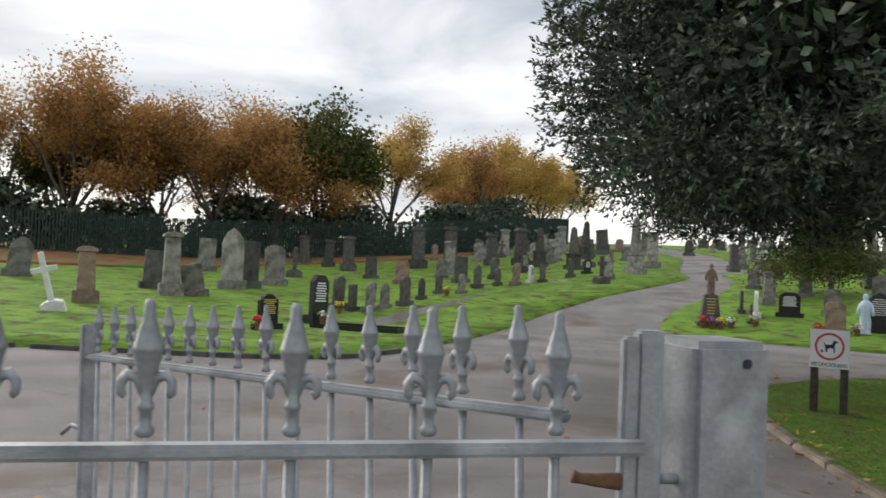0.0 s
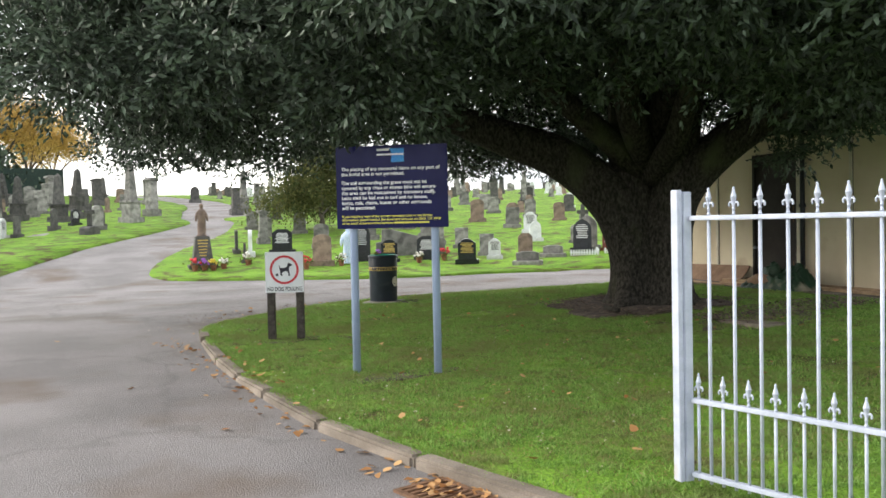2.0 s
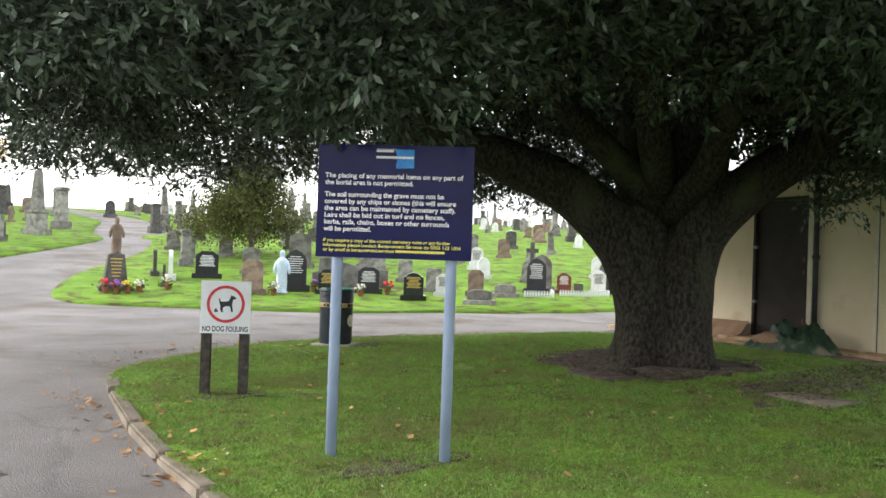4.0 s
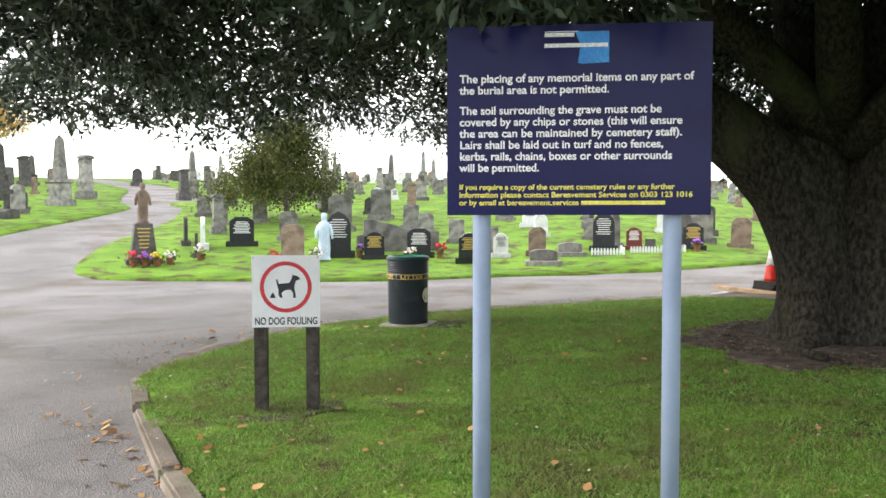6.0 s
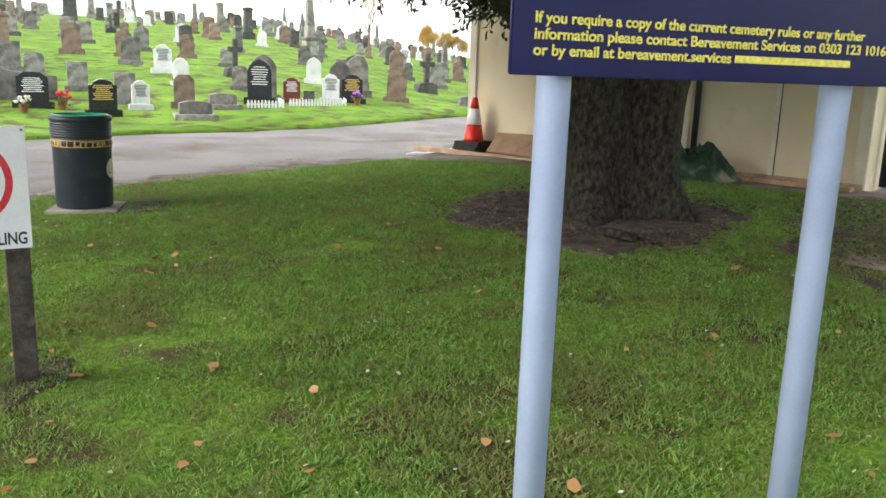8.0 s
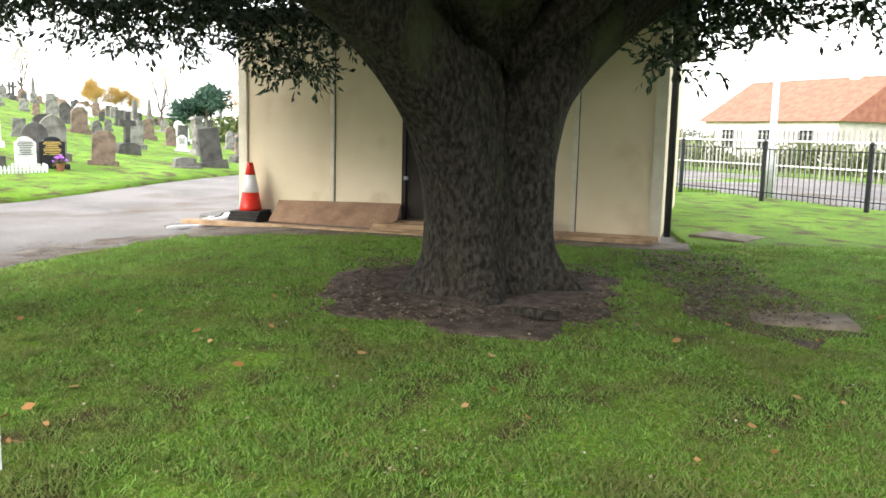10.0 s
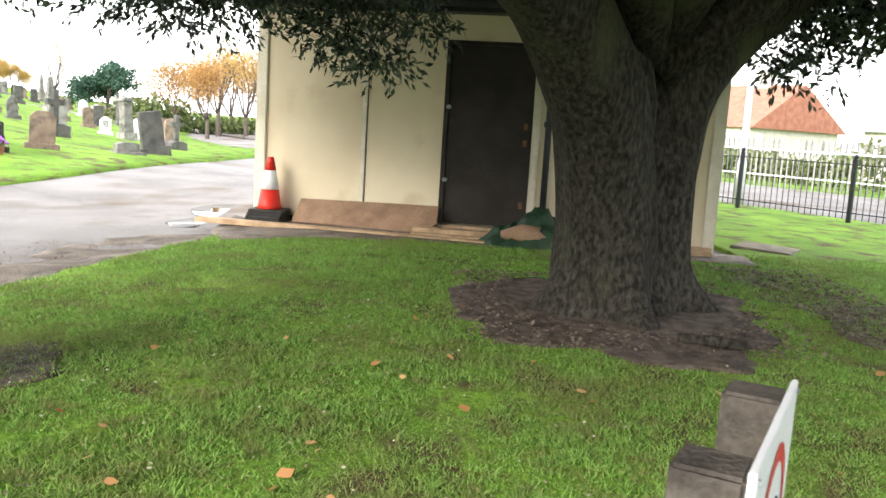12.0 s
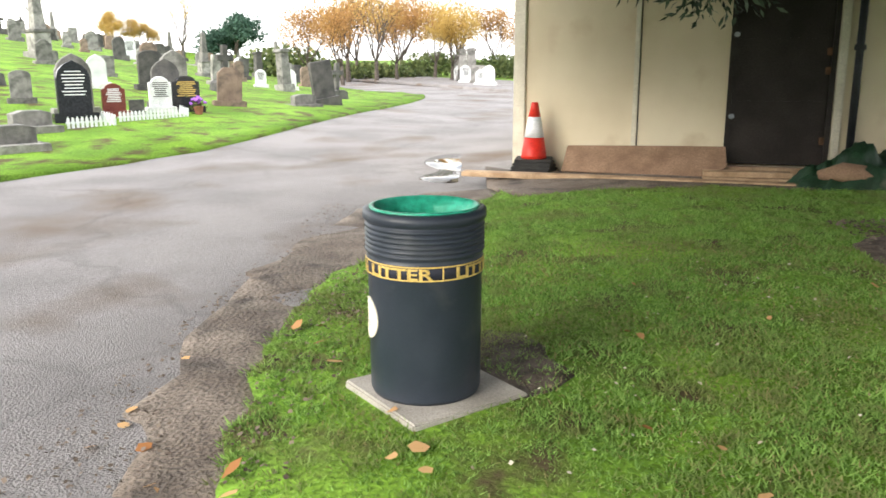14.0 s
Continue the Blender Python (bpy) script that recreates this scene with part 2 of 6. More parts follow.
DARKSTONE = mat("dark_weathered_stone", (0.05, 0.05, 0.05), (0.105, 0.10, 0.095), 5, 0.85, 0.4, 60, vary=0.3)
REDSTONE = mat("red_granite", (0.13, 0.03, 0.025), (0.20, 0.055, 0.045), 25, 0.3, 0.0, 120)
PALESTONE = mat("pale_marble", (0.55, 0.57, 0.58), (0.72, 0.73, 0.73), 4, 0.6, 0.15, 70, vary=0.1, stain=((0.33, 0.33, 0.31), 3, 0.58, 0.75))
BLUEPAINT = mat("pale_blue_statue_paint", (0.45, 0.58, 0.78), (0.60, 0.70, 0.84), 9, 0.6, 0.1, 70)
FLOWER_R = mat("red_petals", (0.55, 0.02, 0.03), (0.70, 0.06, 0.10), 30, 0.7, 0.2)
FLOWER_P = mat("purple_petals", (0.22, 0.05, 0.42), (0.40, 0.16, 0.60), 30, 0.7, 0.2)
FLOWER_W = mat("white_petals", (0.70, 0.68, 0.66), (0.80, 0.74, 0.70), 30, 0.7, 0.2)
FLOWER_Y = mat("yellow_petals", (0.65, 0.48, 0.04), (0.75, 0.60, 0.10), 30, 0.7, 0.2)
POT = mat("terracotta", (0.22, 0.085, 0.05), (0.30, 0.13, 0.08), 9, 0.85, 0.2)
PALISADE = mat("green_palisade", (0.012, 0.03, 0.024), (0.02, 0.045, 0.035), 4, 0.6, 0.1)
HEDGE = leafy("hedge_leaf", (0.05, 0.08, 0.03), (0.16, 0.19, 0.07), 0.25, 0.7)
TILE_R = mat("red_roof_tile", (0.24, 0.095, 0.065), (0.32, 0.14, 0.095), 3, 0.85, 0.3, 20)
TILE_G = mat("grey_roof_tile", (0.20, 0.20, 0.205), (0.28, 0.28, 0.285), 3, 0.85, 0.3, 20)
HARL = mat("roughcast", (0.50, 0.48, 0.44), (0.60, 0.58, 0.54), 2, 0.9, 0.4, 60)
RUST = mat("rusty_iron", (0.10, 0.055, 0.03), (0.19, 0.10, 0.055), 15, 0.8, 0.4, 90)
GLASS_DARK = mat("dark_pane", (0.02, 0.025, 0.03), (0.03, 0.035, 0.04), 4, 0.08, 0.0)
water = bpy.data.materials.new("puddle_water")
water.use_nodes = True
wb = water.node_tree.nodes["Principled BSDF"]
wb.inputs["Base Color"].default_value = (0.05, 0.045, 0.04, 1)
wb.inputs["Roughness"].default_value, wb.inputs["IOR"].default_value = 0.03, 1.6
wb.inputs["Specular IOR Level"].default_value = 1.0


# ---- building helpers ----
def link(name, bm, material, parent=None, smooth=False):
    me = bpy.data.meshes.new(name)
    if smooth:
        for fc in bm.faces:
            fc.smooth = True
    bm.to_mesh(me)
    bm.free()
    me.materials.append(material)
    ob = new(name, me)
    if parent:
        ob.parent = parent
    return ob


def part(name, bm, material, parent, label="", smooth=False):
    ob = link(name, bm, material, parent, smooth)
    return tagged(ob, label) if label else ob


def thing(name, m, label, category, group="", kind=""):
    ob = new(name)
    ob.empty_display_size = 0.2
    ob.matrix_world = m
    return tagged(ob, label, category, group, kind)


def again(ob, m=None, parent=None):
    """Another part on the same mesh."""
    o = bpy.data.objects.new(ob.name.split(".")[0], ob.data)
    scene.collection.objects.link(o)
    o.parent = parent or ob.parent
    if m is not None:
        o.matrix_basis = m
    return o


def box(x0, y0, z0, x1, y1, z1, bevel=0.0, bm=None, m=None):
    b = bmesh.new()
    bmesh.ops.create_cube(b, size=1)
    bmesh.ops.transform(b, verts=b.verts, matrix=Matrix.Translation(((x0 + x1) / 2, (y0 + y1) / 2, (z0 + z1) / 2)) @ Matrix.Diagonal((x1 - x0, y1 - y0, z1 - z0, 1)))
    if bevel:
        bmesh.ops.bevel(b, geom=b.edges[:], offset=bevel, segments=2, affect="EDGES")
    if m is not None:
        bmesh.ops.transform(b, verts=b.verts, matrix=m)
    return merge(bm, b)


def merge(bm, b):
    if bm is None:
        return b
    me = bpy.data.meshes.new("tmp")
    b.to_mesh(me)
    b.free()
    bm.from_mesh(me)
    bpy.data.meshes.remove(me)
    return bm


def prism(pts, y0, y1, bevel=0.0, bm=None, m=None):
    """An outline in x and z, made solid between y0 and y1."""
    b = bmesh.new()
    face = b.faces.new([b.verts.new((x, y0, z)) for x, z in pts])
    got = bmesh.ops.extrude_face_region(b, geom=[face])
    bmesh.ops.translate(b, verts=[v for v in got["geom"] if isinstance(v, bmesh.types.BMVert)], vec=(0, y1 - y0, 0))
    bmesh.ops.recalc_face_normals(b, faces=b.faces[:])
    if bevel:
        sharp = [e for e in b.edges if len(e.link_faces) == 2 and e.calc_face_angle(0) > 0.7]
        bmesh.ops.bevel(b, geom=sharp, offset=bevel, segments=1, affect="EDGES")
    if m is not None:
        bmesh.ops.transform(b, verts=b.verts, matrix=m)
    return merge(bm, b)


def lathe(profile, seg=16, bm=None, m=None, wobble=0.0):
    """A body turned from (radius, z) pairs, closed at both ends."""
    b = bmesh.new()
    rings = []
    for r, z in profile:
        rings.append([b.verts.new((r * math.cos(6.28319 * k / seg) * (1 + wobble * math.sin(k * 2.1 + z * 3)), r * math.sin(6.28319 * k / seg), z)) for k in range(seg)])
    for a, c in zip(rings, rings[1:]):
        for k in range(seg):
            b.faces.new((a[k], a[(k + 1) % seg], c[(k + 1) % seg], c[k]))
    b.faces.new(rings[0][::-1])
    b.faces.new(rings[-1])
    if m is not None:
        bmesh.ops.transform(b, verts=b.verts, matrix=m)
    return merge(bm, b)


def tube(points, radii, seg=8, bm=None):
    """A tapered round limb along points."""
    b = bm or bmesh.new()
    rings = []
    for i, p in enumerate(points):
        p = Vector(p)
        d = (Vector(points[min(i + 1, len(points) - 1)]) - Vector(points[max(i - 1, 0)])).normalized()
        u = d.orthogonal().normalized() if i == 0 else (rings_u - d * rings_u.dot(d)).normalized()
        rings_u = u
        w = d.cross(u)
        rings.append([b.verts.new(p + (u * math.cos(6.28319 * k / seg) + w * math.sin(6.28319 * k / seg)) * radii[i]) for k in range(seg)])
    for a, c in zip(rings, rings[1:]):
        for k in range(seg):
            b.faces.new((a[k], a[(k + 1) % seg], c[(k + 1) % seg], c[k]))
    b.faces.new(rings[0][::-1])
    b.faces.new(rings[-1])
    return b


def raw_mesh(name, verts, faces, material, parent=None):
    """A large mesh straight from arrays; faces all of one size."""
    me = bpy.data.meshes.new(name)
    verts, faces = np.asarray(verts, np.float32), np.asarray(faces, np.int32)
    k = faces.shape[1]
    me.vertices.add(len(verts))
    me.vertices.foreach_set("co", verts.ravel())
    me.loops.add(faces.size)
    me.loops.foreach_set("vertex_index", faces.ravel())
    me.polygons.add(len(faces))
    me.polygons.foreach_set("loop_start", np.arange(0, faces.size, k, dtype=np.int32))
    me.update(calc_edges=True)
    me.materials.append(material)
    ob = new(name, me)
    if parent:
        ob.parent = parent
    return ob


def leaf_arrays(centres, length, width, rng, up=0.0, fold=0.3, along=None):
    """One folded four-cornered leaf at each centre, turned at random or splayed from a twig."""
    n = len(centres)
    d = rng.normal(size=(n, 3))
    if along is not None:
        d = d * 0.55 + along
    d[:, 2] += up
    d /= np.linalg.norm(d, axis=1, keepdims=True)
    s = np.cross(d, rng.normal(size=(n, 3)))
    s /= np.linalg.norm(s, axis=1, keepdims=True)
    nn = np.cross(d, s)
    ln = (length * rng.uniform(0.7, 1.3, n))[:, None]
    wd = (width * rng.uniform(0.7, 1.3, n))[:, None]
    mid = centres + d * ln * 0.45
    v = np.stack([centres, mid + s * wd + nn * wd * fold, centres + d * ln, mid - s * wd + nn * wd * fold], 1).reshape(-1, 3)
    i = np.arange(n, dtype=np.int32)[:, None] * 4
    return v, np.concatenate([np.concatenate([i, i + 1, i + 2], 1), np.concatenate([i, i + 2, i + 3], 1)], 0)


def words(text, size, m, material, parent, name="lettering", depth=0.0015, stretch=1.0, weight=0.022):
    cu = bpy.data.curves.new("text", "FONT")
    cu.body, cu.size, cu.extrude, cu.offset = text, size, depth, size * weight
    tmp = new("text", cu)
    bpy.context.view_layer.update()
    me = bpy.data.meshes.new_from_object(tmp.evaluated_get(bpy.context.evaluated_depsgraph_get()))
    bpy.data.objects.remove(tmp)
    me.transform(Matrix.Diagonal((stretch, 1, 1, 1)))
    me.materials.clear()
    me.materials.append(material)
    ob = new(name, me)
    ob.parent = parent
    ob.matrix_basis = m
    return ob


def sstep(a, b, v):
    v = min(1, max(0, (v - a) / (b - a)))
    return v * v * (3 - 2 * v)


def base(x, y):
    """Height of the ground: nearly level by the gate, rising into a hill to the north-east."""
    dx, dy = x - 5, y - 10
    r, az = math.hypot(dx, dy), math.degrees(math.atan2(dx, dy))
    k = (1 - sstep(48, 76, az)) if az > 0 else (0.55 + 0.45 * sstep(-30, 10, az)) * sstep(-120, -70, az)
    up = 8.18 * (1 - math.exp(-max(0, r - 15) / 76))
    low = -0.21 + 0.07 * sstep(10, 13, y)
    near = low - low * sstep(6, 11, x) * (1 - sstep(12, 15, y)) + 0.2 * (1 - sstep(0, 5, y)) * (1 - sstep(2.5, 4.5, x))
    return near * (1 - sstep(12, 22, r)) + up * k


def inside(p, poly):
    c, j = False, len(poly) - 1
    for i in range(len(poly)):
        if (poly[i][1] > p[1]) != (poly[j][1] > p[1]) and p[0] < (poly[j][0] - poly[i][0]) * (p[1] - poly[i][1]) / (poly[j][1] - poly[i][1]) + poly[i][0]:
            c = not c
        j = i
    return c


def smooth_line(pts, step, closed=False):
    """A rounded line through the corner points."""
    out, n = [], len(pts)
    for i in range(n if closed else n - 1):
        a, b_, c, d = [Vector(pts[k % n] if closed else pts[min(max(k, 0), n - 1)]) for k in (i - 1, i, i + 1, i + 2)]
        k = max(1, int((c - b_).length / step))
        for s in range(k):
            u = s / k
            out.append(0.5 * (2 * b_ + (c - a) * u + (2 * a - 5 * b_ + 4 * c - d) * u * u + (3 * b_ - a - 3 * c + d) * u ** 3))
    if not closed:
        out.append(Vector(pts[-1]))
    return out


def region(name, outline, lift, material, spacing, skirt=0.0, rough=0.0):
    """A sheet on the ground inside an outline, with a turned-down edge."""
    from mathutils.geometry import delaunay_2d_cdt
    pts = [Vector((p[0], p[1])) for p in outline]
    n = len(pts)
    xs, ys = [p.x for p in pts], [p.y for p in pts]
    x = min(xs)
    rnd = random.Random(3)
    while x < max(xs):
        y = min(ys)
        while y < max(ys):
            q = (x + rnd.uniform(-.2, .2) * spacing, y + rnd.uniform(-.2, .2) * spacing)
            if inside(q, outline):
                pts.append(Vector(q))
            y += spacing
        x += spacing
    vs, _, fs, *_ = delaunay_2d_cdt(pts, [], [list(range(n))], 1, 1e-5)
    b = bmesh.new()
    bv = [b.verts.new((v.x, v.y, base(v.x, v.y) + lift + rough * noise.noise((v.x * 1.3, v.y * 1.3, 0)))) for v in vs]
    for fc in fs:
        b.faces.new([bv[k] for k in fc])
    bmesh.ops.recalc_face_normals(b, faces=b.faces[:])
    if sum(fc.normal.z for fc in b.faces) < 0:
        bmesh.ops.reverse_faces(b, faces=b.faces[:])
    if skirt:
        edge = [e for e in b.edges if e.is_boundary]
        got = bmesh.ops.extrude_edge_only(b, edges=edge)
        bmesh.ops.translate(b, verts=[v for v in got["geom"] if isinstance(v, bmesh.types.BMVert)], vec=(0, 0, -skirt))
    return link(name, b, material, None, True)
# ---- ground, roads, lawns ----
def ring_sheet(name, lift, material):
    verts, faces = [], []
    rad = [0.01] + [3.0 * 1.13 ** k for k in range(48)]
    for r in rad:
        for k in range(96):
            x, y = 5 + r * math.sin(k * math.tau / 96), 10 + r * math.cos(k * math.tau / 96)
            verts.append((x, y, base(x, y) + lift))
    for i in range(len(rad) - 1):
        for k in range(96):
            k2 = (k + 1) % 96
            faces.append((i * 96 + k, (i + 1) * 96 + k, (i + 1) * 96 + k2, i * 96 + k2))
    return raw_mesh(name, verts, [f[::-1] for f in faces], material)


tagged(ring_sheet("ground", -0.16, GRASS), "rough grass of a cemetery reaching to the horizon", "ground", kind="structure")

ISLAND = smooth_line([(4.25, 1.5), (3.98, 4.2), (3.8, 5.4), (3.7, 6.6), (3.77, 7.9), (3.98, 9.9), (4.3, 11.6), (4.6, 12.5), (5.7, 13.45), (7.1, 14.3), (8.7, 14.55), (9.8, 14.5), (11.4, 14.0), (12.9, 13.5), (13.4, 13.3)], 0.2)
ISLAND = [(p.x + 0.10 * noise.noise((p.x * 3, p.y * 3, 1)), p.y + 0.13 * noise.noise((p.x * 3.7, p.y * 3.7, 8))) if p.y > 12.4 else tuple(p) for p in ISLAND] + [(13.9, 13.2), (13.2, 9.9), (12.9, 7.4), (22.5, 7.0), (23.5, 4.6), (11.0, -1.0), (4.25, -1.0)]
LEFT = [tuple(p) for p in smooth_line([(-30, 15.0), (-7.5, 14.6), (-3.2, 14.45), (-1.4, 15.2), (0.57, 19.6), (2.7, 25.8), (6.0, 31.3), (9.9, 36.6), (11.9, 39.9), (12.1, 42.2), (13.4, 47.0), (16, 58), (17, 90), (14, 130)], 0.6)] + [(-80, 130), (-80, 20)]
FAR = [tuple(p) for p in smooth_line([(15.7, 42.5), (13.9, 41.2), (13.8, 39.3), (11.4, 33.6), (8.6, 29.4), (6.75, 25.5), (7.1, 23.6), (8.4, 22.5), (11.5, 20.2), (14.4, 19.5), (18.2, 17.9), (25, 16.8), (33.5, 16.1), (36.5, 17), (39, 19), (47, 22.5), (62, 26)], 0.6)] + [(120, 34), (120, 130), (24, 130), (21.5, 90), (19.5, 60), (17.5, 48)]
EAST = [tuple(p) for p in smooth_line([(22.6, 7.4), (24, 11.0), (32, 11.6), (42, 13.2), (52, 17), (70, 19)], 1.0)] + [(120, 20), (120, -30), (30, -10), (24, 4.4)]

road_line = [(-40, -8), (-40, 22), (-3, 20), (3, 35), (9, 46), (15, 62), (15, 131), (23, 131), (20, 60), (18.5, 46), (60, 28), (122, 36), (122, 18), (50, 12), (22.4, 6.5), (13.0, 6.5), (11, -8)]
tagged(region("road", road_line, -0.055, ASPHALT, 1.6), "worn grey asphalt cemetery drive with brown dirt patches", "road", kind="structure")
tagged(region("lawn_1", ISLAND, 0.0, GRASS, 0.5, 0.14, 0.02), "mown grass island under the big tree", "lawn", kind="structure")
tagged(region("lawn_2", LEFT, 0.0, GRASS, 2.0, 0.14, 0.05), "mown grass with rows of old gravestones", "lawn", kind="structure")
tagged(region("lawn_3", FAR, 0.0, GRASS, 2.0, 0.14, 0.05), "bright mown grass rising up the cemetery hill", "lawn", kind="structure")
tagged(region("lawn_4", EAST, 0.0, GRASS, 3.0, 0.14, 0.05), "mown grass beside the bending drive", "lawn", kind="structure")
tagged(region("leaf_bed", [tuple(p) for p in smooth_line([(-26, 33), (-14, 37), (-9, 45), (-1, 52), (4, 60), (0, 68), (-20, 62), (-34, 48)], 2, True)], 0.07, LEAFBED, 1.5, 0.1, 0.04), "carpet of fallen russet leaves below the fence trees", "leaf litter", kind="stuff")
BED = [tuple(p) for p in smooth_line([(10.0, 10.95), (9.3, 10.75), (8.95, 10.2), (8.85, 9.6), (8.95, 9.1), (9.4, 8.8), (10.2, 8.6), (10.9, 8.8), (11.2, 9.6), (10.9, 10.5)], 0.12, True)]
BED = [(x + 0.3 * noise.noise((x * 2.2, y * 2.2, 4)) + 0.12 * noise.noise((x * 7, y * 7, 4)), y + 0.3 * noise.noise((x * 2.2, y * 2.2, 6)) + 0.12 * noise.noise((x * 7, y * 7, 6))) for x, y in BED]
tagged(region("mulch_bed", BED, 0.016, MULCH, 0.14, 0.05, 0.03), "bare earth and leaf mulch round the tree trunk", "soil", kind="stuff")
VERGE = [tuple(p) for p in smooth_line([(4.5, 12.6), (5.3, 13.6), (6.4, 14.35), (7.4, 14.75), (8.8, 15.05), (10.2, 15.12), (11.4, 15.05), (12.6, 14.75), (13.5, 14.2), (13.5, 13.35), (11.4, 13.7), (9.8, 14.2), (8.5, 14.2), (7.2, 13.8), (5.6, 13.1), (4.7, 12.3)], 0.25, True)]
VERGE = [(x + 0.22 * noise.noise((x * 2.6, y * 2.6, 2)), y + 0.22 * noise.noise((x * 2.6, y * 2.6, 7))) for x, y in VERGE]
tagged(region("mud_verge", VERGE, -0.035, MUD, 0.12, 0.03, 0.05), "wet brown mud along the unkerbed lawn edge", "mud", kind="stuff")
APRON = [(12.75, 13.25), (13.6, 13.55), (15.2, 13.6), (14.6, 13.2), (13.3, 7.4), (12.6, 7.5), (12.95, 9.5), (13.2, 11.3)]
tagged(region("dirt_apron", APRON, 0.012, MUD, 0.3, 0.03, 0.01), "bare trodden earth along the foot of the store", "soil", kind="stuff")
PUDDLE = [tuple(p) for p in smooth_line([(14.35, 13.98), (14.75, 14.4), (15.5, 14.2), (16.5, 14.5), (17.4, 14.2), (17.2, 13.75), (16.3, 13.55), (15.5, 13.8), (14.9, 13.7)], 0.2, True)]
pool = region("puddle", PUDDLE, 0.0, water, 0.6, 0.03)
for v in pool.data.vertices:
    v.co.z = -0.152 if v.co.z > base(v.co.x, v.co.y) - 0.015 else -0.21
tagged(pool, "shallow rain puddle reflecting the bright sky", "puddle", kind="structure")
for k, spot in enumerate(((5.1, 10.8, 0.42, 0.26), (5.05, 7.85, 0.6, 0.22), (8.25, 13.45, 0.42, 0.36), (9.75, 7.5, 0.85, 0.6), (11.3, 7.9, 1.2, 0.4))):
    ring = [(spot[0] + spot[2] * math.cos(a * 0.45) * (1 + 0.18 * math.sin(a * 3.3 + k)), spot[1] + spot[3] * math.sin(a * 0.45) * (1 + 0.2 * math.sin(a * 2.1))) for a in range(14)]
    tagged(region("bare_patch", ring, 0.008, MULCH, 0.1, 0.02, 0.02), "bare trodden soil in the grass", "soil", kind="stuff")


# ---- kerb along the drive ----
kerb = thing("kerb", pose(0, 0, 0), "weathered concrete kerb edging the grass island", "kerb", kind="structure")
kl = smooth_line([(4.25, 1.5), (3.98, 4.2), (3.8, 5.4), (3.7, 6.6), (3.77, 7.9), (3.98, 9.9), (4.28, 11.5), (4.43, 12.1)], 0.91)
stone_mesh = None
for a, b_ in zip(kl, kl[1:]):
    mid, d = (a + b_) / 2, b_ - a
    m = pose(mid.x, mid.y, base(mid.x, mid.y) - 0.06 + random.uniform(-0.008, 0.008), random.uniform(-1, 1), random.uniform(-2, 2), math.degrees(math.atan2(d.y, d.x))) @ Matrix.Diagonal((d.length / 0.892, 1, 1, 1))
    if stone_mesh is None:
        stone_mesh = part("kerbstone", box(-0.44, -0.065, -0.12, 0.44, 0.065, 0.075, 0.018), KERB, kerb)
        stone_mesh.matrix_basis = m
    else:
        again(stone_mesh, m)
    
front = thing("kerb", pose(0, 0, 0), "low dark kerb along the front of the gravestone lawn", "kerb", kind="structure")
fl = smooth_line([(-20, 14.9), (-7.5, 14.5), (-3.2, 14.35), (-1.4, 15.1), (-0.6, 16.6)], 0.92)
dark_mesh = None
for a, b_ in zip(fl, fl[1:]):
    mid, d = (a + b_) / 2, b_ - a
    m = pose(mid.x, mid.y, base(mid.x, mid.y) - 0.05, 0, 0, math.degrees(math.atan2(d.y, d.x)))
    if dark_mesh is None:
        dark_mesh = part("kerbstone", box(-0.455, -0.06, -0.1, 0.455, 0.06, 0.08, 0.015), DARKSTONE, front)
        dark_mesh.matrix_basis = m
    else:
        again(dark_mesh, m)

drain = thing("drain_grate", pose(3.62, 4.85, base(3.62, 4.85) - 0.05, 0, 0, 96), "rusty iron road gully grate among fallen leaves", "drain")
part("grate_frame", box(-0.24, -0.17, -0.02, 0.24, -0.14, 0.012, 0, box(-0.24, 0.14, -0.02, 0.24, 0.17, 0.012, 0, box(-0.24, -0.14, -0.02, -0.21, 0.14, 0.012, 0, box(0.21, -0.14, -0.02, 0.24, 0.14, 0.012)))), RUST, drain)
g0 = part("grate_bar", box(-0.012, -0.14, -0.02, 0.012, 0.14, 0.008), RUST, drain)
g0.matrix_basis = pose(-0.18, 0, 0)
for k in range(1, 8):
    again(g0, pose(-0.18 + 0.052 * k, 0, 0))


# ---- store building ----
WX = lambda y: 13.95 + 0.22 * (y - 9.88)      # front wall line
WANG = math.degrees(math.atan2(3.32, 0.73))    # its direction
house = thing("store_building", pose(WX(13.22), 13.22, 0.0, 0, 0, WANG - 180), "single-storey cream rendered store with a dark roof edge", "building")
# local x runs along the front wall away from the drive, local y goes into the building
HL, HD, HH = 5.62, 6.0, 2.62
DX0, DX1, DZ = 2.36, 3.44, 2.32
fw = box(0, 0, -0.25, DX0, 0.2, HH)
fw = box(DX1, 0, -0.25, HL, 0.2, HH, 0, fw)
fw = box(DX0, 0, DZ, DX1, 0.2, HH, 0, fw)
fw = box(DX0, 0, -0.25, DX1, 0.2, 0.1, 0, fw)
part("front_wall", fw, CREAM, house)
part("side_wall", box(0, 0.2, -0.25, 0.2, HD, HH), CREAM, house)
part("side_wall", box(HL - 0.2, 0.2, -0.25, HL, HD, HH), CREAM, house)
part("back_wall", box(0.2, HD - 0.2, -0.25, HL - 0.2, HD, HH), CREAM, house)
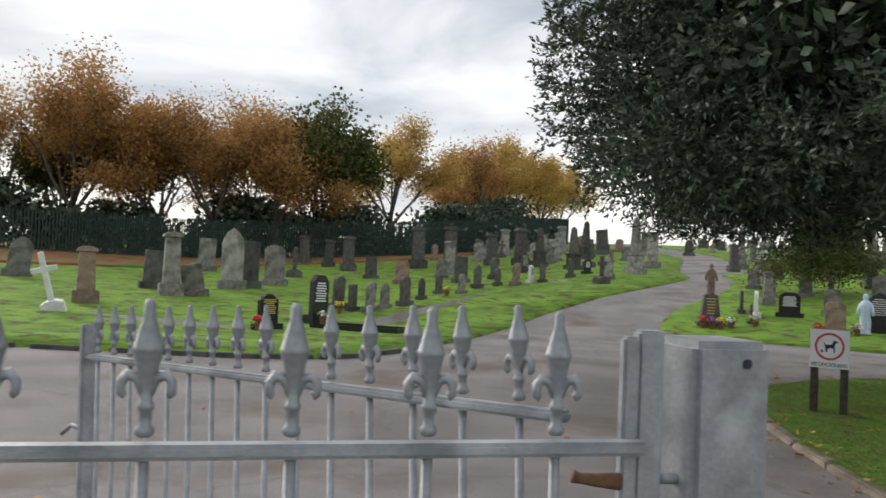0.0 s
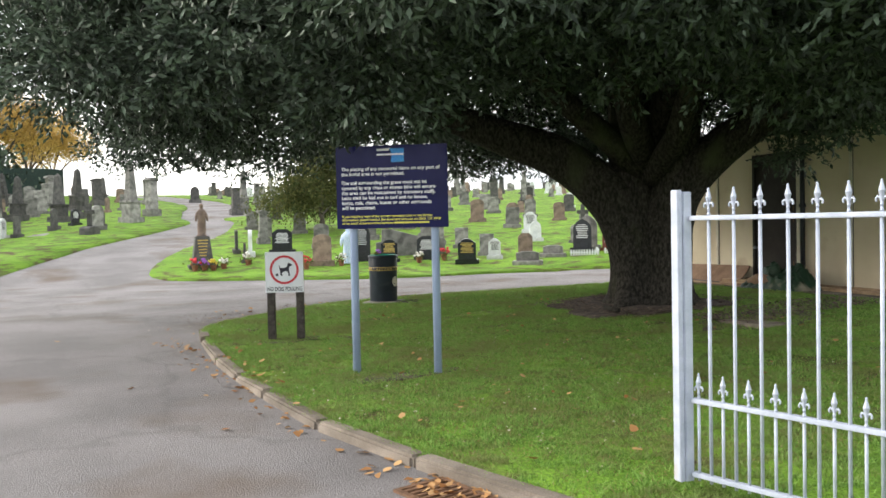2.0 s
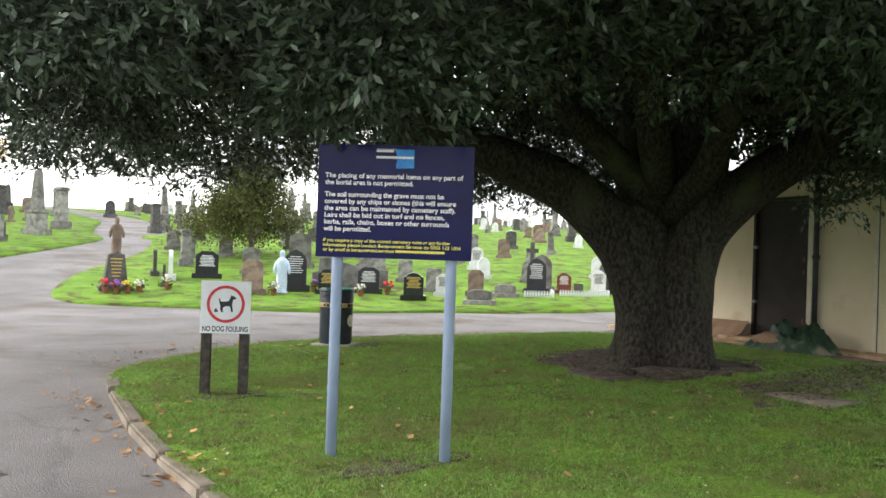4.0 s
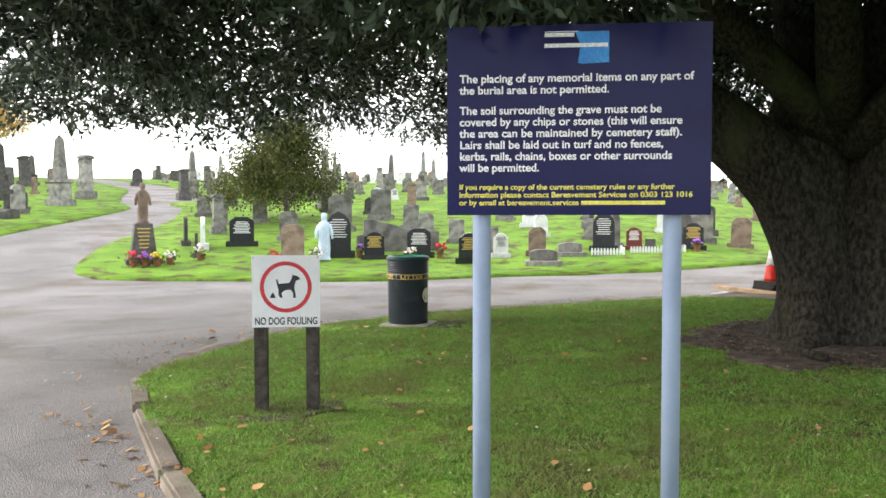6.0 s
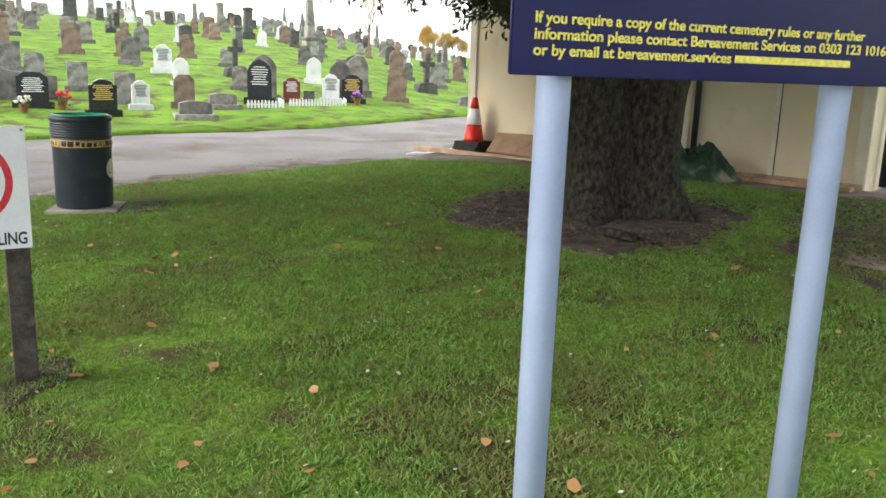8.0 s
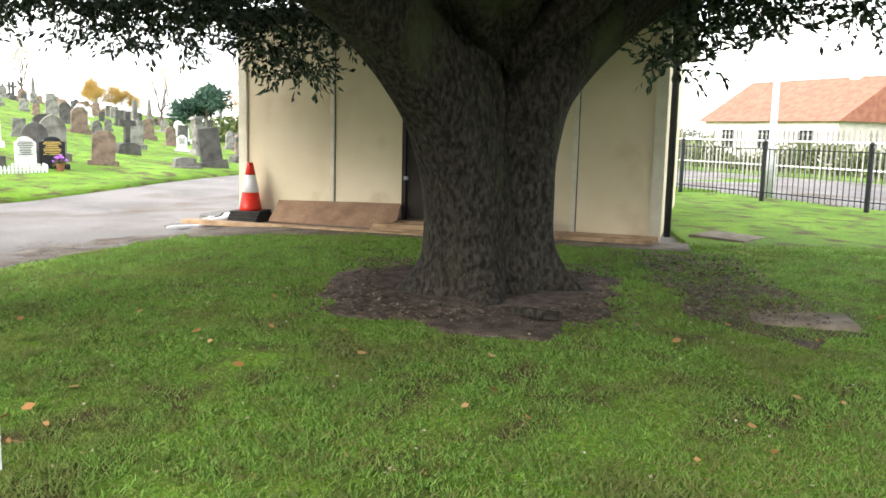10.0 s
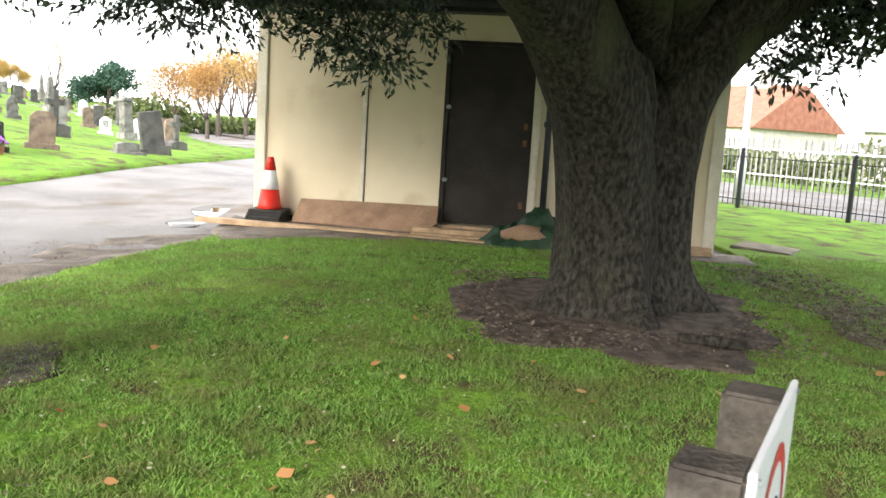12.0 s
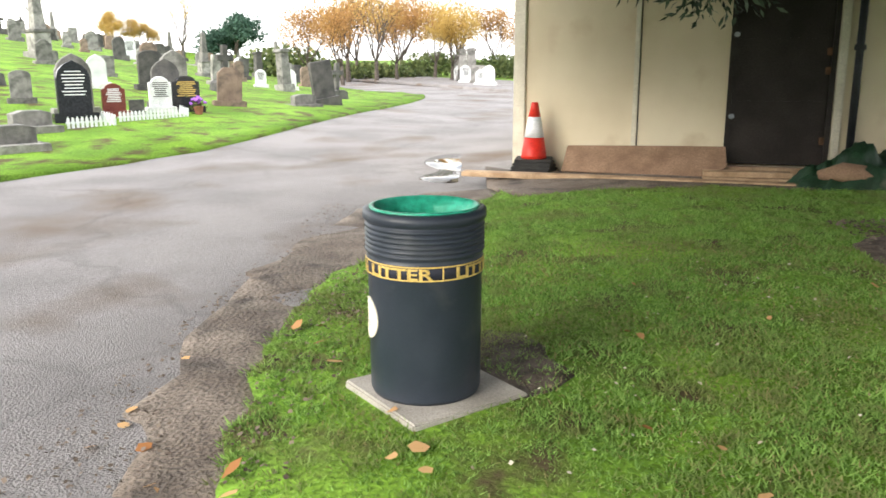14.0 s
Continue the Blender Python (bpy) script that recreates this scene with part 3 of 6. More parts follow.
for x in (1.37, 4.6):
    part("joint_strip", box(x - 0.028, -0.025, 0.02, x + 0.028, 0.0, HH - 0.003, 0.006), CREAMTRIM, house)
    # thin dark strip on the wall paints the shadow line beside the joint strip
    part("joint_shadow_gap", box(x + 0.03, -0.006, 0.02, x + 0.042, 0.0, HH - 0.003), DARKSTONE, house)
for x in (0.03, HL - 0.03):
    part("corner_post", box(x - 0.07, -0.035, -0.05, x + 0.07, 0.0, HH - 0.003, 0.01), CREAMTRIM, house)
dr = part("door", box(DX0 + 0.05, 0.03, 0.12, DX1 - 0.05, 0.075, DZ - 0.05, 0.004), DOOR, house, "dark brown flush metal door, shut")
fr = box(DX0, -0.02, 0.1, DX0 + 0.05, 0.1, DZ - 0.003)
fr = box(DX1 - 0.05, -0.02, 0.1, DX1, 0.1, DZ - 0.003, 0, fr)
fr = box(DX0 + 0.05, -0.02, DZ - 0.05, DX1 - 0.05, 0.1, DZ - 0.003, 0, fr)
part("door_frame", fr, DOOR, house)
for z in (0.78, 1.48):
    part("door_rail", box(DX0 + 0.06, 0.016, z, DX1 - 0.06, 0.03, z + 0.035, 0.003), DOOR, dr)
for z in (0.62, 1.5):
    part("padlock", box(DX0 + 0.03, -0.05, z, DX0 + 0.09, 0.02, z + 0.05, 0.01), GALV, dr, "dull steel padlock and hasp")
for z in (0.35, 1.1, 1.3):
    part("hinge", box(DX1 - 0.1, 0.0, z, DX1 - 0.03, 0.03, z + 0.08, 0.006), RUST, dr)
part("jamb_strip", box(DX1 + 0.01, -0.03, 0.0, DX1 + 0.1, -0.001, HH - 0.003, 0.006), CREAMTRIM, house)
part("door_sill", box(DX0 - 0.1, -0.14, 0.0, DX1 + 0.12, -0.001, 0.1, 0.008), TIMBER, house)
part("step", box(DX0 - 0.08, -0.34, -0.06, DX1 - 0.1, -0.145, 0.03, 0.008), TIMBER, house)
pipe = part("downpipe", tube([(DX1 + 0.2, -0.07, 0.05), (DX1 + 0.2, -0.07, 1.2), (DX1 + 0.2, -0.07, HH + 0.02)], [0.04, 0.04, 0.04], 12), IRON, house, "black cast downpipe", True)
for z in (0.25, 1.35, 2.3):
    part("pipe_bracket", lathe([(0.055, z), (0.06, z + 0.02), (0.055, z + 0.06)], 12, None, Matrix.Translation((DX1 + 0.2, -0.07, 0))), IRON, pipe)
part("downpipe", tube([(HL + 0.09, 0.6, 0.0), (HL + 0.09, 0.6, 2.2), (HL + 0.06, 0.6, HH - 0.05)], [0.045] * 3, 12), IRON, house, "black cast downpipe", True)
part("fascia", box(-0.25, -0.19, HH + 0.005, HL + 0.25, -0.15, HH + 0.19, 0.005), IRON, house, "dark timber fascia board")
part("gutter", tube([(-0.28, -0.25, HH + 0.12), (HL + 0.28, -0.25, HH + 0.1)], [0.06, 0.06], 10), IRON, house, "black half-round gutter", True)
roof_bm = box(-0.25, -0.15, HH + 0.003, HL + 0.25, HD + 0.15, HH + 0.1)
for k in range(40):
    roof_bm = prism([(-0.25 + k * 0.155, HH + 0.1), (-0.19 + k * 0.155, HH + 0.15), (-0.13 + k * 0.155, HH + 0.1)], -0.22, HD + 0.15, 0, roof_bm)
part("roof", roof_bm, ROOFING, house, "dark corrugated sheet roof")
part("plinth", box(HL * 0.64, -0.05, -0.08, HL + 0.02, -0.001, 0.07, 0.006), TIMBER, house)


def at_wall(u, out, z=0.0, turn=0.0):
    """A pose u metres along the store's front, out metres before it."""
    p = house.matrix_world @ Vector((u, -out, z))
    return Matrix.Translation(p) @ pose(0, 0, 0, 0, 0, WANG - 180 + turn)


ply = thing("plywood_sheet", at_wall(1.45, 0.36, 0.015), "stained brown plywood sheet leaning against the store wall", "board")
part("sheet", prism([(-0.85, 0.0), (0.82, -0.02), (0.95, 0.14), (0.93, 0.4), (0.3, 0.39), (-0.82, 0.36)], -0.009, 0.009, 0.002, None, pose(0, 0, 0, -42, 0, 0)), PLY, ply)
for u, o, z, L, turn, lab in ((1.3, 0.72, -0.01, 3.55, -1.2, "long pale timber plank lying on bare earth"), (2.9, 0.5, 0.0, 1.5, 2.0, "short weathered plank lying before the door"), (4.75, 0.3, 0.02, 1.7, 0, "weathered plank lying along the store wall"), (2.6, 0.42, 0.055, 0.9, 5, "short plank lying across another plank")):
    pl = thing("plank", at_wall(u, o, z, turn), lab, "plank", "planks by the store")
    part("board", box(-L / 2, -0.09, -0.02, L / 2, 0.09, 0.035, 0.006), TIMBER, pl)


def tarp_pile():
    th = thing("tarpaulin", at_wall(3.72, 0.62, -0.03, 8), "crumpled dark green tarpaulin heaped on the ground", "tarpaulin")
    b = bmesh.new()
    n, mgrid = 64, 40
    rows = []
    for i in range(n):
        row = []
        for j in range(mgrid):
            u, v = i / (n - 1) * 2 - 1, j / (mgrid - 1) * 2 - 1
            r = math.hypot(u, v)
            fold = noise.noise((u * 2.2, v * 1.8, 1.7)) * 0.2 - abs(noise.noise((u * 4, v * 3, 4.0))) * 0.24 - abs(noise.noise((u * 9 + v * 4, v * 6, 7.0))) * 0.12
            z = max(0, 1 - r ** 2.6) * (0.44 + fold) + 0.02 * noise.noise((u * 16, v * 12, 2))
            edge = 1 + 0.2 * noise.noise((math.atan2(v, u) * 1.4, 3.3, 0))
            row.append(b.verts.new((u * 0.78 * edge, v * 0.36 * edge, max(0.005, z))))
        rows.append(row)
    for i in range(n - 1):
        for j in range(mgrid - 1):
            b.faces.new((rows[i][j], rows[i + 1][j], rows[i + 1][j + 1], rows[i][j + 1]))
    part("sheet", b, TARP, th, "", True)
    roll = tube([(-0.5, -0.16, 0.15), (-0.28, -0.2, 0.2), (-0.05, -0.18, 0.17), (0.1, -0.24, 0.1)], [0.06, 0.1, 0.09, 0.04], 12)
    for v in roll.verts:
        v.co += Vector((0, 0, 1)) * 0.06 * noise.noise(v.co * 9)
    part("rolled_flap", roll, PLY, th, "pale muddy rolled flap", True)


tarp_pile()

cone = thing("traffic_cone", pose(14.41, 13.02, base(14.41, 13.02) + 0.02, 0, 0, WANG), "red and white traffic cone on stacked black bases", "traffic cone")
for k in range(4):
    s = 0.235 - 0.006 * k
    part("base", box(-s, -s, 0.04 * k, s, s, 0.04 * k + 0.036, 0.012, None, pose(0, 0, 0, 0, 0, 4 * k - 5)), RUBBER, cone, "black rubber base")
part("cone_body", lathe([(0.15, 0.158), (0.145, 0.2), (0.112, 0.40)], 24), ORANGE, cone, "", True)
part("reflective_sleeve", lathe([(0.116, 0.401), (0.072, 0.635)], 24), REFLECT, cone, "white reflective sleeve", True)
part("cone_tip", lathe([(0.07, 0.636), (0.04, 0.79), (0.034, 0.80)], 24), ORANGE, cone, "", True)


# ---- litter bin ----
BX, BY = 7.99, 13.70
slab = thing("bin_slab", pose(7.98, 13.66, base(BX, BY) - 0.01, 0, 0, 38), "square concrete paving slab set in grass", "paving slab")
part("slab", box(-0.285, -0.285, -0.03, 0.285, 0.285, 0.035, 0.008), CONCRETE, slab)
bn = thing("litter_bin", pose(BX, BY, base(BX, BY) + 0.026, 0, 0, 0), "dark slate round litter bin with gold lettering band", "litter bin")
bn.scale = (1.1, 1.1, 0.92)
prof = [(0.205, 0.0), (0.212, 0.02), (0.215, 0.55), (0.219, 0.56), (0.219, 0.64), (0.215, 0.645)]
for k in range(6):
    prof += [(0.222, 0.66 + k * 0.022), (0.226, 0.667 + k * 0.022), (0.222, 0.676 + k * 0.022), (0.216, 0.678 + k * 0.022)]
prof += [(0.225, 0.80), (0.232, 0.81), (0.23, 0.845), (0.205, 0.85), (0.195, 0.835), (0.19, 0.55), (0.01, 0.5)]
part("body", lathe(prof, 48), BINPLASTIC, bn, "", True)
bag = lathe([(0.10, 0.62), (0.15, 0.7), (0.18, 0.80), (0.208, 0.857), (0.196, 0.86), (0.175, 0.82), (0.14, 0.73), (0.02, 0.66)], 48)
for v in bag.verts:
    a = math.atan2(v.co.y, v.co.x)
    if v.co.z < 0.84:
        v.co.xy *= 1 + 0.12 * math.sin(a * 7 + v.co.z * 20) * (0.86 - v.co.z) * 4
part("bin_bag", bag, BAG, bn, "green plastic liner bag", True)
band = part("band", lathe([(0.2192, 0.566), (0.2205, 0.567), (0.2205, 0.633), (0.2192, 0.634)], 48), INK, bn, "black band with gold edges", True)
for z in (0.568, 0.626):
    part("gold_line", lathe([(0.2208, z), (0.2216, z + 0.001), (0.2216, z + 0.006), (0.2208, z + 0.007)], 48), LETTER_G, band, "", True)


def bent_word(text, size, centre_deg, z, radius, parent, material, width):
    """Lettering wrapped on the bin."""
    ob = words(text, size, Matrix.Identity(4), material, parent)
    me = ob.data
    xs = [v.co.x for v in me.vertices]
    mid, k = (min(xs) + max(xs)) / 2, width / (max(xs) - min(xs))
    for v in me.vertices:
        a = radians(centre_deg) + (v.co.x - mid) * k / radius
        rr = radius + v.co.z
        v.co = Vector((math.cos(a) * rr, math.sin(a) * rr, z + v.co.y))
    return ob


for a in (-110.5, -20.5, 69.5, 159.5):
    bent_word("LITTER", 0.066, a, 0.577, 0.2222, band, LETTER_G, 0.26)
    part("gold_line", lathe([(0.003, 0.567), (0.003, 0.632)], 6, None, pose(0.2205 * math.cos(radians(a + 43)), 0.2205 * math.sin(radians(a + 43)), 0)), LETTER_G, band)
seal = lathe([(0.075, 0.0), (0.075, 0.006)], 28, None, pose(0, 0, 0, 90, 0, 0))
for v in seal.verts:
    a = radians(112) + v.co.x / 0.216
    rr = 0.2155 - v.co.y * 0.6
    v.co = Vector((math.cos(a) * rr, math.sin(a) * rr, 0.36 + v.co.z * 1.25))
em = part("emblem", seal, CREAMTRIM, bn, "pale cream round emblem")
again(em, pose(0, 0, 0, 0, 0, -171))
# ---- notice board on two posts ----
BA, BB = Vector((4.64, 8.305)), Vector((5.44, 7.595))
bw = (BB - BA).length
bang = math.degrees(math.atan2(BB.y - BA.y, BB.x - BA.x))
notice = thing("notice_board", pose(BA.x, BA.y, 0, 0, 0, bang), "navy cemetery notice board on two pale blue posts", "sign")
part("panel", box(0, -0.006, 1.17, bw, 0.006, 1.945, 0.003), NAVY, notice, "glossy navy panel with printed notice")
for x in (0.14, bw - 0.14):
    p = part("post", lathe([(0.038, -0.3), (0.038, 1.9), (0.03, 1.91)], 20, None, Matrix.Translation((x, 0.066, 0))), PALEBLUE, notice, "pale blue steel tube post", True)
    for z in (1.3, 1.78):
        part("clip", box(x - 0.05, 0.0065, z - 0.018, x + 0.05, 0.108, z + 0.018, 0.008), GALV, p, "grey post clip")
flat = lambda x, z: pose(x, -0.0068, z, 90, 0, 0)
lines = [("The placing of any memorial items on any part of", 1.715, 0.046), ("the burial area is not permitted.", 1.668, 0.046),
         ("The soil surrounding the grave must not be", 1.585, 0.046), ("covered by any chips or stones (this will ensure", 1.538, 0.046),
         ("the area can be maintained by cemetery staff).", 1.491, 0.046), ("Lairs shall be laid out in turf and no fences,", 1.444, 0.046),
         ("kerbs, rails, chains, boxes or other surrounds", 1.397, 0.046), ("will be permitted.", 1.35, 0.046)]
fullw = bw * 0.885
for text, z, s in lines:
    w = words(text, s, flat(0.052, z), LETTER_W, notice, depth=0.0006)
    wx = max(v.co.x for v in w.data.vertices)
    want = fullw * {0: 1.0, 1: 0.643, 2: 0.865, 3: 0.952, 4: 0.951, 5: 0.873, 6: 0.91, 7: 0.345}[[l[0] for l in lines].index(text)]
    w.data.transform(Matrix.Diagonal((want / wx, 1, 1, 1)))
for text, z, want in (("If you require a copy of the current cemetery rules or any further", 1.275, 0.925), ("information please contact Bereavement Services on 0303 123 1016", 1.243, 1.0), ("or by email at bereavement.services", 1.211, 0.52)):
    w = words(text, 0.031, flat(0.05, z), LETTER_Y, notice, depth=0.0006)
    w.data.transform(Matrix.Diagonal((fullw * want / max(v.co.x for v in w.data.vertices), 1, 1, 1)))
part("lettering_bar", box(0.05 + fullw * 0.53, -0.0082, 1.212, 0.05 + fullw * 0.885, -0.0065, 1.228), LETTER_Y, notice)
part("emblem", prism([(0.535, 1.79), (0.55, 1.785), (0.66, 1.79), (0.66, 1.915), (0.525, 1.915), (0.545, 1.86)], -0.0085, -0.0065), SKYBLUE, notice, "sky blue block emblem")
for x0, x1, z in ((0.40, 0.52, 1.895), (0.40, 0.655, 1.852), (0.40, 0.535, 1.914)):
    part("lettering_bar", box(x0, -0.0098, z, x1, -0.0086, z + (0.016 if z < 1.91 else 0.003)), LETTER_W, notice)

# ---- dog sign on two short posts ----
DA, DB = Vector((4.87, 10.92)), Vector((5.27, 10.68))
dw = (DB - DA).length
dogs = thing("dog_sign", pose(DA.x, DA.y, 0, 0, 0, math.degrees(math.atan2(DB.y - DA.y, DB.x - DA.x))), "white no dog fouling sign on two dark timber posts", "sign")
part("panel", box(0, -0.005, 0.395, dw, 0.005, 0.895, 0.002), WHITE, dogs, "white plate with red ring and black print")
for x in (0.055, dw - 0.055):
    part("post", box(x - 0.045, 0.006, -0.3, x + 0.045, 0.1, 0.88, 0.006), BROWNPOST, dogs, "dark brown timber post")
dflat = lambda x, z: pose(x, -0.006, z, 90, 0, 0)
ring_bm = bmesh.new()
cx, cz = dw / 2, 0.675
for k in range(48):
    a0, a1 = math.tau * k / 48, math.tau * (k + 1) / 48
    q = [(0.178, a0), (0.178, a1), (0.15, a1), (0.15, a0)]
    ring_bm.faces.new([ring_bm.verts.new((cx + r * math.cos(a), -0.0062, cz + r * math.sin(a))) for r, a in q])
bmesh.ops.remove_doubles(ring_bm, verts=ring_bm.verts, dist=1e-5)
part("red_ring", ring_bm, REDINK, dogs, "red prohibition ring")
dog = [(-0.05, 0.055), (-0.037, 0.022), (0.0, 0.025), (0.035, 0.03), (0.05, 0.06), (0.058, 0.088), (0.068, 0.08), (0.085, 0.078), (0.108, 0.06), (0.104, 0.05), (0.08, 0.045), (0.072, 0.02), (0.068, -0.01), (0.075, -0.04), (0.078, -0.075), (0.06, -0.075), (0.058, -0.04), (0.045, -0.02), (0.015, -0.02), (-0.01, -0.03), (-0.02, -0.045), (-0.012, -0.075), (-0.03, -0.075), (-0.042, -0.05), (-0.04, -0.02), (-0.048, 0.005), (-0.058, 0.05)]
part("dog_mark", prism([(cx + x - 0.01, cz + z) for x, z in dog], -0.0066, -0.0056), INK, dogs, "black dog silhouette")
part("pile_mark", prism([(cx - 0.11, cz - 0.075), (cx - 0.07, cz - 0.075), (cx - 0.078, cz - 0.055), (cx - 0.09, cz - 0.035), (cx - 0.102, cz - 0.055)], -0.0066, -0.0056), INK, dogs)
w = words("NO DOG FOULING", 0.07, dflat(0.018, 0.415), INK, dogs, depth=0.0006)
w.data.transform(Matrix.Diagonal(((dw - 0.036) / max(v.co.x for v in w.data.vertices), 1, 1, 1)))
for x in (0.012, dw - 0.012):
    part("screw", lathe([(0.006, 0), (0.004, 0.004)], 8, None, pose(x, -0.0055, 0.88, 90, 0, 0)), GALV, dogs)


# ---- gates ----
def finial(s=1.0):
    """A cast spear with two scrolls, standing on z = 0; lower collar, scrolls, flared socket, spike."""
    b = lathe([(0.010, 0.0), (0.014, 0.003), (0.014, 0.010), (0.0095, 0.014), (0.0095, 0.032), (0.0125, 0.034), (0.0125, 0.04), (0.0095, 0.043), (0.011, 0.062), (0.0215, 0.104), (0.0235, 0.107), (0.0215, 0.111), (0.0125, 0.138), (0.0085, 0.147), (0.0085, 0.162), (0.004, 0.168)], 8)
    for sgn in (-1, 1):
        b = tube([(0.004 * sgn, 0, 0.05), (0.014 * sgn, 0, 0.072), (0.028 * sgn, 0, 0.076), (0.036 * sgn, 0, 0.066), (0.036 * sgn, 0, 0.054), (0.03 * sgn, 0, 0.05)], [0.006, 0.008, 0.008, 0.008, 0.0075, 0.006], 6, b)
    bmesh.ops.scale(b, verts=b.verts, vec=(s * 0.82, s * 0.82, s))
    return b


def gate(name, a, b_, z_top, z_low, n, label, double=False, material=GALV, s=1.0, stiles=(True, True), sag=0.0, foot=0.08, th=1.0):
    """A railing leaf from a to b_: rails, bars, one finial on each bar."""
    A, B = Vector(a), Vector(b_)
    L = (B - A).length
    g = thing(name, pose(A.x, A.y, 0, 0, sag, math.degrees(math.atan2(B.y - A.y, B.x - A.x))), label, "gate")
    for z in ((z_top, z_low, foot + 0.03) if double else (z_top, 0.12)):
        part("rail", box(0, -0.02 * th, z - 0.012 * th, L, 0.02 * th, z + 0.012 * th, 0.004), material, g)
    for k, on in enumerate(stiles):
        if on:
            x = L * k
            part("stile", box(x - 0.022 * th, -0.03 * th, 0.05, x + 0.022 * th, 0.03 * th, z_top + 0.14 * th, 0.005), material, g)
    bar = fin = low = lfin = None
    for k in range(n):
        x = L * (k + 0.75) / (n + 0.5)
        if bar is None:
            bar = part("bar", lathe([(0.009 * th, foot), (0.009 * th, z_top - 0.012 * th)], 8), material, g, "", True)
            fin = part("finial", finial(s), material, g, "cast spear finial with scrolls", True)
        else:
            bar, fin = again(bar), again(fin)
        bar.matrix_basis, fin.matrix_basis = pose(x, 0, 0), pose(x, 0, z_top + 0.0125)
        if double:
            xl = L * (k + 0.25) / (n + 0.5)
            if low is None:
                low = part("short_bar", lathe([(0.008, foot), (0.008, z_low - 0.013)], 8), material, g, "", True)
                lfin = part("finial", finial(s * 0.95), material, g, "", True)
            else:
                low, lfin = again(low), again(lfin)
            low.matrix_basis, lfin.matrix_basis = pose(xl, 0, 0), pose(xl, 0, z_low + 0.0125)
    return g


back_leaf = gate("gate_leaf", (0.205, 0.895), (-0.83, 2.035), 1.337, 0.4, 15, "grey galvanised railing gate leaf standing open", s=0.69, th=0.58, sag=3.5, stiles=(False, True))
near_leaf = gate("railing", (0.207, 0.821), (-0.71, 0.62), 1.331, 0.4, 7, "grey galvanised spear-topped railing panel", s=0.71, th=0.58, stiles=(False, True))
part("latch", tube([(1.53, 0.0, 1.15), (1.58, 0.02, 1.165), (1.62, 0.03, 1.14)], [0.006] * 3, 6), GALV, back_leaf, "bent latch rod", True)
gp = thing("gate_post", pose(0.289, 0.89, 0, 0, 0, 16), "square galvanised steel gate post with bolt hole", "gate post")
part("column", box(-0.046, -0.046, -0.2, 0.046, 0.046, 1.436, 0.008), GALV, gp)
part("bolt_hole", lathe([(0.005, 0), (0.005, 0.004)], 12, None, pose(0.014, -0.044, 1.414, 90, 0, 0)), INK, gp, "dark drilled hole")
hinge = thing("gate_stile", pose(0.208, 0.855, 0, 0, 0, 4), "galvanised hinge stile with rusty hinge bolt", "gate post")
part("column", box(-0.006, -0.012, 0.02, 0.021, 0.014, 1.444, 0.003), GALV, hinge)
part("flange", box(-0.023, -0.018, 0.02, -0.0065, 0.0, 1.438, 0.003), GALV, hinge)
part("hinge_pin", tube([(0.02, 0.004, 1.292), (0.05, 0.004, 1.292)], [0.006, 0.006], 10), GALV, hinge, "", True)
part("hinge_bolt", tube([(-0.07, -0.012, 1.296), (-0.062, -0.012, 1.294), (-0.045, -0.014, 1.293), (-0.022, -0.014, 1.292)], [0.007, 0.0055, 0.007, 0.009], 10), RUST, hinge, "rusty hinge bolt", True)
side_leaf = gate("gate_leaf", (4.60, 4.0), (4.90, 1.6), 1.20, 0.27, 17, "silver painted spear-topped gate leaf standing open", True, SILVER, 0.82, (False, True), foot=-0.14)
sp = thing("gate_stile", pose(4.58, 4.045, 0, 0, 0, -8), "silver painted channel stile of the open gate", "gate post")
part("web", box(-0.045, -0.028, -0.15, -0.015, 0.028, 1.345, 0.004), SILVER, sp)
part("flange", box(-0.014, -0.034, -0.15, 0.04, -0.012, 1.335, 0.004), SILVER, sp)
part("flange", box(-0.014, 0.012, -0.15, 0.04, 0.034, 1.335, 0.004), SILVER, sp)


# ---- trees ----
def rand_unit(rng):
    v = rng.normal(size=3)
    return Vector(v / np.linalg.norm(v))


def limb(bm, p, d, length, r, rng, depth, tips, spread=0.55, seg=7, lift=0.12, keep=0.62):
    """A branch that bends and forks; its tips are gathered."""
    pts, rad = [p.copy()], [r]
    n = 4
    for k in range(n):
        d = (d + rand_unit(rng) * 0.2 + Vector((0, 0, lift))).normalized()
        p = p + d * length / n
        pts.append(p.copy())
        rad.append(r * (1 - 0.45 * (k + 1) / n))
        if depth < 2:
            tips.append(p.copy())
    tube(pts, rad, max(3, seg), bm)
    if depth > 0:
        for k in range(3 if depth > 1 else 4):
            q = pts[2 + k % 3]
            limb(bm, q, (d + rand_unit(rng) * spread * 1.5).normalized(), length * keep * rng.uniform(0.8, 1.15), rad[-1] * 0.75, rng, depth - 1, tips, spread, seg - 2, lift, keep)
    else:
        tips.append(p.copy())


